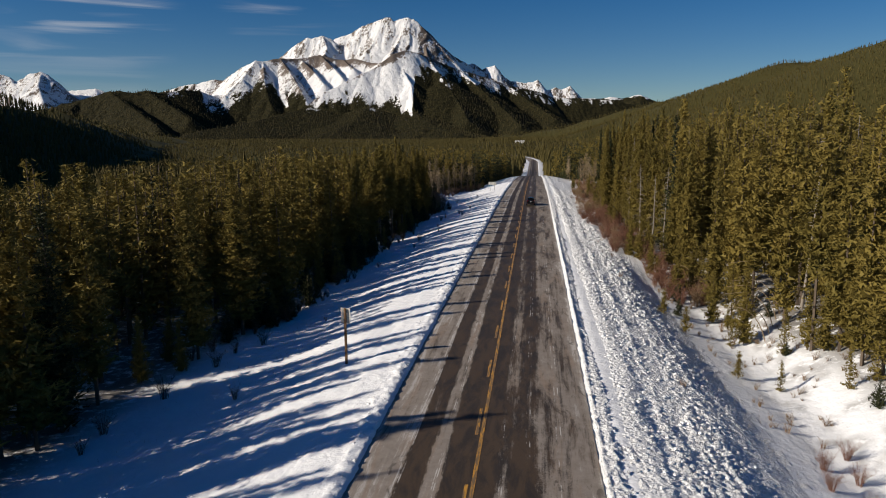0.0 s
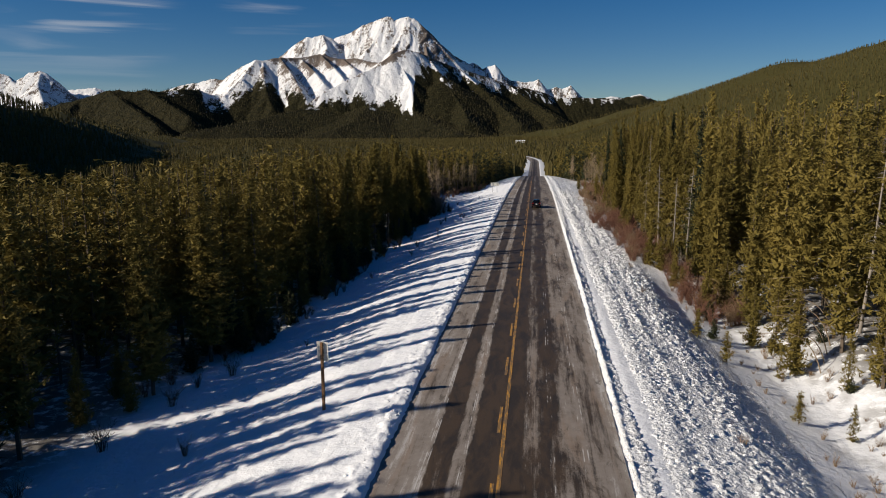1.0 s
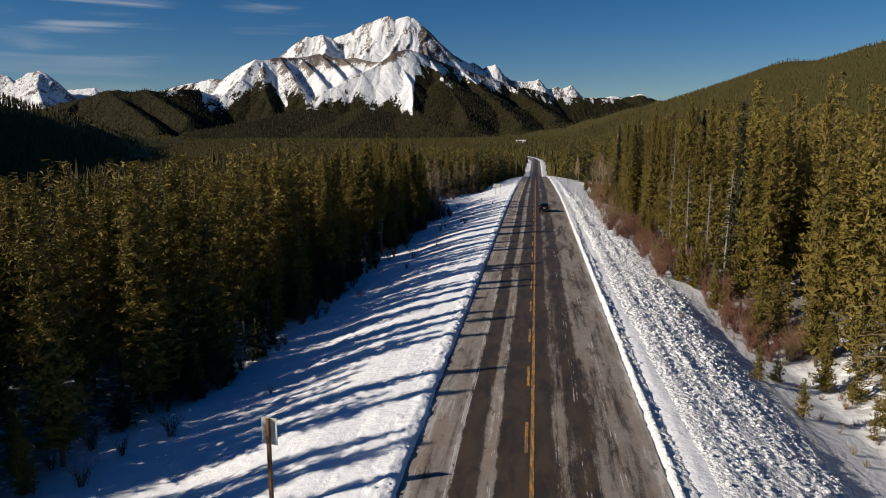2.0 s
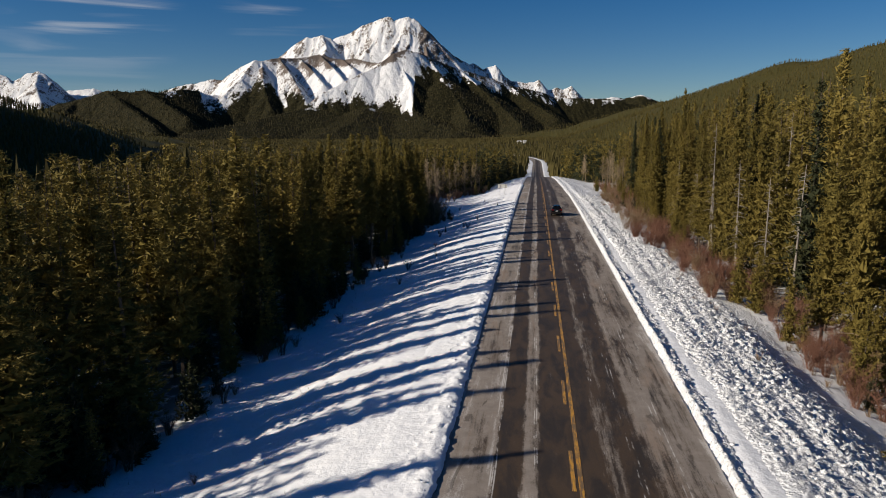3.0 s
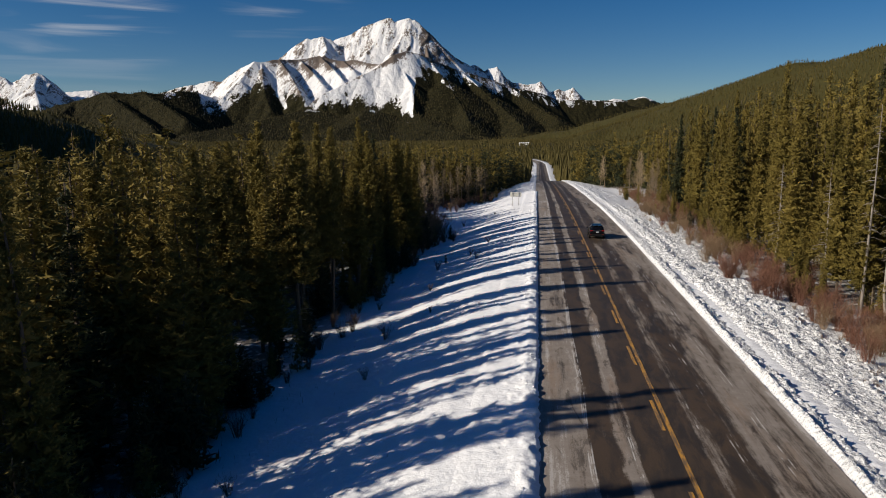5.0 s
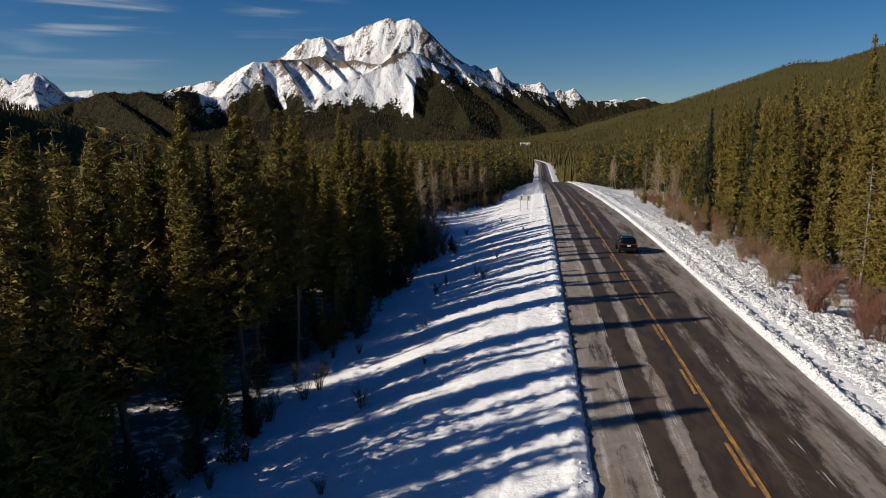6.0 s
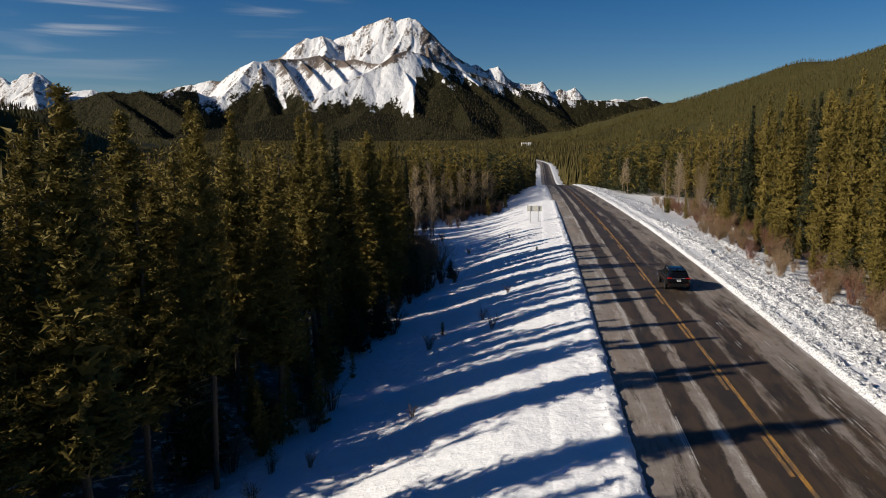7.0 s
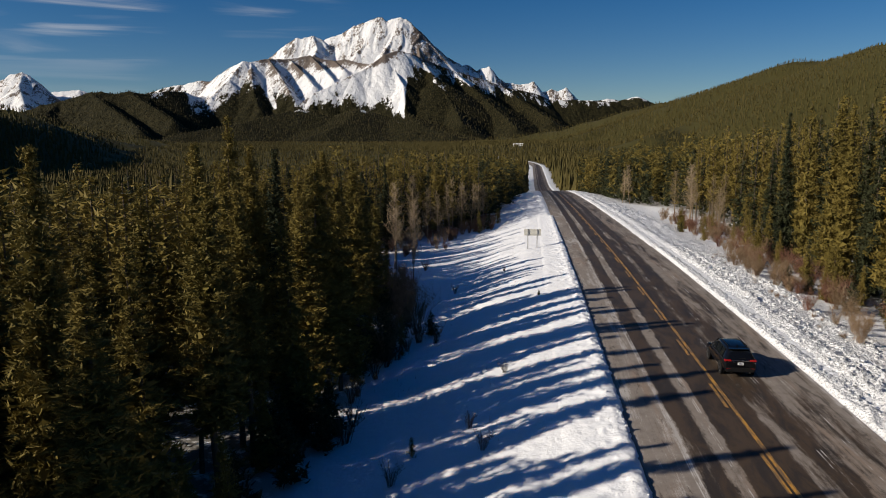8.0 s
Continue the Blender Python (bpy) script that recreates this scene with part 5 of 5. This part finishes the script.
def ring_section(y, zb, belt, top, w, wt):
    """Half an outline of the car at one station, from the sill over the belt line to the roof."""
    return [(w * 0.90, y, zb), (w * 0.985, y, zb + 0.16), (w, y, (zb + belt) / 2 + 0.05), (w * 0.985, y, belt - 0.06), (w * 0.955, y, belt),
            (wt + (w * 0.955 - wt) * 0.28, y, belt + (top - belt) * 0.72), (wt, y, belt + (top - belt) * 0.93), (wt * 0.86, y, top), (wt * 0.4, y, top + 0.012 * (top > belt + 0.1))]


STATIONS = [  # from the tail to the nose: y, sill, belt, roof, half width, half roof width
    (0.00, 0.46, 0.95, 0.97, 0.80, 0.70), (0.06, 0.36, 1.02, 1.06, 0.87, 0.72), (0.16, 0.33, 1.05, 1.22, 0.90, 0.66), (0.42, 0.32, 1.06, 1.56, 0.92, 0.60), (0.62, 0.31, 1.06, 1.645, 0.925, 0.60),
    (1.20, 0.30, 1.05, 1.69, 0.93, 0.62), (2.00, 0.29, 1.03, 1.70, 0.93, 0.63), (2.60, 0.29, 1.01, 1.65, 0.93, 0.62), (3.00, 0.29, 1.00, 1.47, 0.93, 0.64), (3.42, 0.30, 0.99, 1.10, 0.925, 0.76),
    (3.60, 0.30, 0.97, 1.03, 0.92, 0.80), (4.15, 0.31, 0.90, 0.97, 0.90, 0.78), (4.48, 0.33, 0.80, 0.87, 0.85, 0.70), (4.62, 0.38, 0.66, 0.70, 0.74, 0.58)]


def body_mesh():
    bm = bmesh.new()
    rows = []
    for s in STATIONS:
        half = ring_section(*s)
        ring = half + [(-x, y, z) for x, y, z in reversed(half)]
        rows.append([bm.verts.new(p) for p in ring])
    for a, b in zip(rows, rows[1:]):
        for k in range(len(a)):
            j = (k + 1) % len(a)
            bm.faces.new((a[k], a[j], b[j], b[k]))
    bm.faces.new(rows[0])
    bm.faces.new(list(reversed(rows[-1])))
    return bm


def pane(corners, push, thick=0.012):
    """A thin pane over four corners, pushed outwards."""
    bm = bmesh.new()
    c = [Vector(p) for p in corners]
    n = (c[1] - c[0]).cross(c[3] - c[0]).normalized()
    outer = [bm.verts.new(p + n * push) for p in c]
    inner = [bm.verts.new(p + n * (push - thick)) for p in c]
    bm.faces.new(outer)
    bm.faces.new(list(reversed(inner)))
    for k in range(4):
        j = (k + 1) % 4
        bm.faces.new((outer[k], inner[k], inner[j], outer[j]))
    return bm


def cylinder(r1, r2, depth, m, seg=28):
    bm = bmesh.new()
    bmesh.ops.create_cone(bm, cap_ends=True, segments=seg, radius1=r1, radius2=r2, depth=depth, matrix=m)
    return bm


def build_car(m):
    car = thing("suv_car", "black compact SUV with red tail lamps on the asphalt road", "car", "", m)
    body = part("body", body_mesh(), MAT["car_paint"], car, smooth=True)
    mod = body.modifiers.new("round", "SUBSURF")
    mod.levels = mod.render_levels = 1
    for s in (-1, 1):
        for y in (0.86, 3.62):
            arch = part("wheel_arch", cylinder(0.40, 0.40, 0.05, pose(s * 0.91, y, 0.36, 0, 90)), MAT["trim"], car)
            wheel = part("wheel", cylinder(0.355, 0.355, 0.20, pose(s * 0.85, y, 0.355, 0, 90)), MAT["tyre"], car, "black rubber tyre")
            rim = part("rim", cylinder(0.24, 0.22, 0.02, pose(s * 0.956, y, 0.355, 0, 90)), MAT["trim"], wheel)
            for k in range(5):
                bm = box(bmesh.new(), -0.012, 0.012, -0.025, 0.025, 0.03, 0.235)
                bmesh.ops.transform(bm, matrix=pose(s * 0.968, y, 0.355) @ Matrix.Rotation(k * 2 * math.pi / 5, 4, "X"), verts=bm.verts)
                part("spoke", bm, MAT["rim"], wheel)
        # side glass, two doors and the rear quarter
        for y0, y1, in ((0.66, 1.18), (1.24, 2.12), (2.18, 3.02)):
            def edge(y, f):
                ys = [q[0] for q in STATIONS]
                belt, top = np.interp(y, ys, [q[2] for q in STATIONS]), np.interp(y, ys, [q[3] for q in STATIONS])
                w, wt = np.interp(y, ys, [q[4] for q in STATIONS]) * 0.955, np.interp(y, ys, [q[5] for q in STATIONS])
                return (s * (w + (wt - w) * f * 1.0), y, belt + (top - belt) * f)
            c = [edge(y0, 0.08), edge(y1, 0.08), edge(min(y1, 2.86), 0.80), edge(y0 + 0.06, 0.80)]
            part("side_window", pane(c if s > 0 else list(reversed(c)), 0.022), MAT["glass"], car)
        for y in (1.95, 2.98):
            part("door_handle", box(bmesh.new(), s * 0.915, s * 0.955, y - 0.32, y - 0.12, 0.90, 0.93, 0.006), MAT["car_paint"], car)
        mirror = part("mirror", box(bmesh.new(), min(s * 0.94, s * 1.13), max(s * 0.94, s * 1.13), 2.92, 3.04, 1.02, 1.17, 0.03), MAT["car_paint"], car)
        part("mirror_glass", box(bmesh.new(), min(s * 0.97, s * 1.11), max(s * 0.97, s * 1.11), 2.912, 2.919, 1.04, 1.15), MAT["chrome"], mirror)
        lamp = part("tail_lamp", box(bmesh.new(), min(s * 0.50, s * 0.89), max(s * 0.50, s * 0.89), -0.005, 0.22, 0.97, 1.08, 0.03), MAT["tail"], car, "red tail lamp")
        part("reflector", box(bmesh.new(), min(s * 0.58, s * 0.80), max(s * 0.58, s * 0.80), -0.03, 0.01, 0.54, 0.58, 0.008), MAT["tail"], car)
        part("headlamp", box(bmesh.new(), min(s * 0.50, s * 0.80), max(s * 0.50, s * 0.80), 4.30, 4.52, 0.72, 0.84, 0.03), MAT["lamp"], car)
        part("roof_rail", box(bmesh.new(), s * 0.53 - 0.02, s * 0.53 + 0.02, 0.8, 2.6, 1.685, 1.735, 0.012), MAT["trim"], car)
        part("exhaust_tip", cylinder(0.035, 0.035, 0.10, pose(s * 0.52, 0.02, 0.33, 90), 12), MAT["chrome"], car)
    part("rear_window", pane([(-0.68, 0.16, 1.12), (0.68, 0.16, 1.12), (0.54, 0.44, 1.50), (-0.54, 0.44, 1.50)], 0.045), MAT["glass"], car)
    part("windscreen", pane([(0.72, 3.34, 1.12), (-0.72, 3.34, 1.12), (-0.58, 2.78, 1.56), (0.58, 2.78, 1.56)], 0.035), MAT["glass"], car)
    part("spoiler", box(bmesh.new(), -0.58, 0.58, 0.30, 0.58, 1.60, 1.645, 0.015), MAT["car_paint"], car)
    part("rear_bumper", box(bmesh.new(), -0.80, 0.80, -0.05, 0.16, 0.34, 0.62, 0.05), MAT["trim"], car, "black plastic bumper")
    part("front_bumper", box(bmesh.new(), -0.70, 0.70, 4.50, 4.66, 0.32, 0.55, 0.05), MAT["trim"], car)
    part("tail_trim", box(bmesh.new(), -0.50, 0.50, -0.012, 0.05, 1.005, 1.045, 0.008), MAT["chrome"], car)
    plate = part("number_plate", box(bmesh.new(), -0.16, 0.16, -0.022, 0.02, 0.78, 0.93, 0.006), MAT["plate"], car, "white number plate")
    part("plate_bar", box(bmesh.new(), -0.11, 0.11, -0.027, -0.021, 0.83, 0.885), MAT["plate_bar"], plate)
    part("wiper", box(bmesh.new(), -0.03, 0.30, 0.075, 0.10, 1.13, 1.15), MAT["trim"], car)
    part("aerial_fin", box(bmesh.new(), -0.025, 0.025, 0.78, 0.95, 1.68, 1.76, 0.012), MAT["car_paint"], car)
    return car


build_car(pose(1.72, 136.5, -0.02, 0, 0, 0))


def far_house(x, y, w, d, h, turn):
    t = thing("house", "small pale house with a snowy roof in the valley", "house", "far houses", pose(x, y, float(land(x, y)) + 2, 0, 0, turn))
    part("wall", box(bmesh.new(), -w / 2, w / 2, -d / 2, d / 2, -4, h), MAT["siding"], t)
    bm = bmesh.new()
    e = 0.6
    p = [(-w / 2 - e, -d / 2 - e, h), (w / 2 + e, -d / 2 - e, h), (w / 2 + e, d / 2 + e, h), (-w / 2 - e, d / 2 + e, h), (-w / 2 - e, 0, h + d * 0.32), (w / 2 + e, 0, h + d * 0.32)]
    v = [bm.verts.new(q) for q in p]
    for f in ((0, 1, 5, 4), (2, 3, 4, 5), (0, 4, 3), (1, 2, 5), (0, 3, 2, 1)):
        bm.faces.new([v[i] for i in f])
    part("roof", bm, MAT["roofing"], t, "snow-covered gable roof")
    for k in (-0.3, 0.0, 0.3):
        part("window", box(bmesh.new(), k * w - 0.9, k * w + 0.9, -d / 2 - 0.06, -d / 2 + 0.02, h * 0.35, h * 0.75), MAT["dark_pane"], t)


far_house(-40, 1690, 11, 7, 3.2, 8)
far_house(-28, 1700, 7, 6, 2.8, -10)
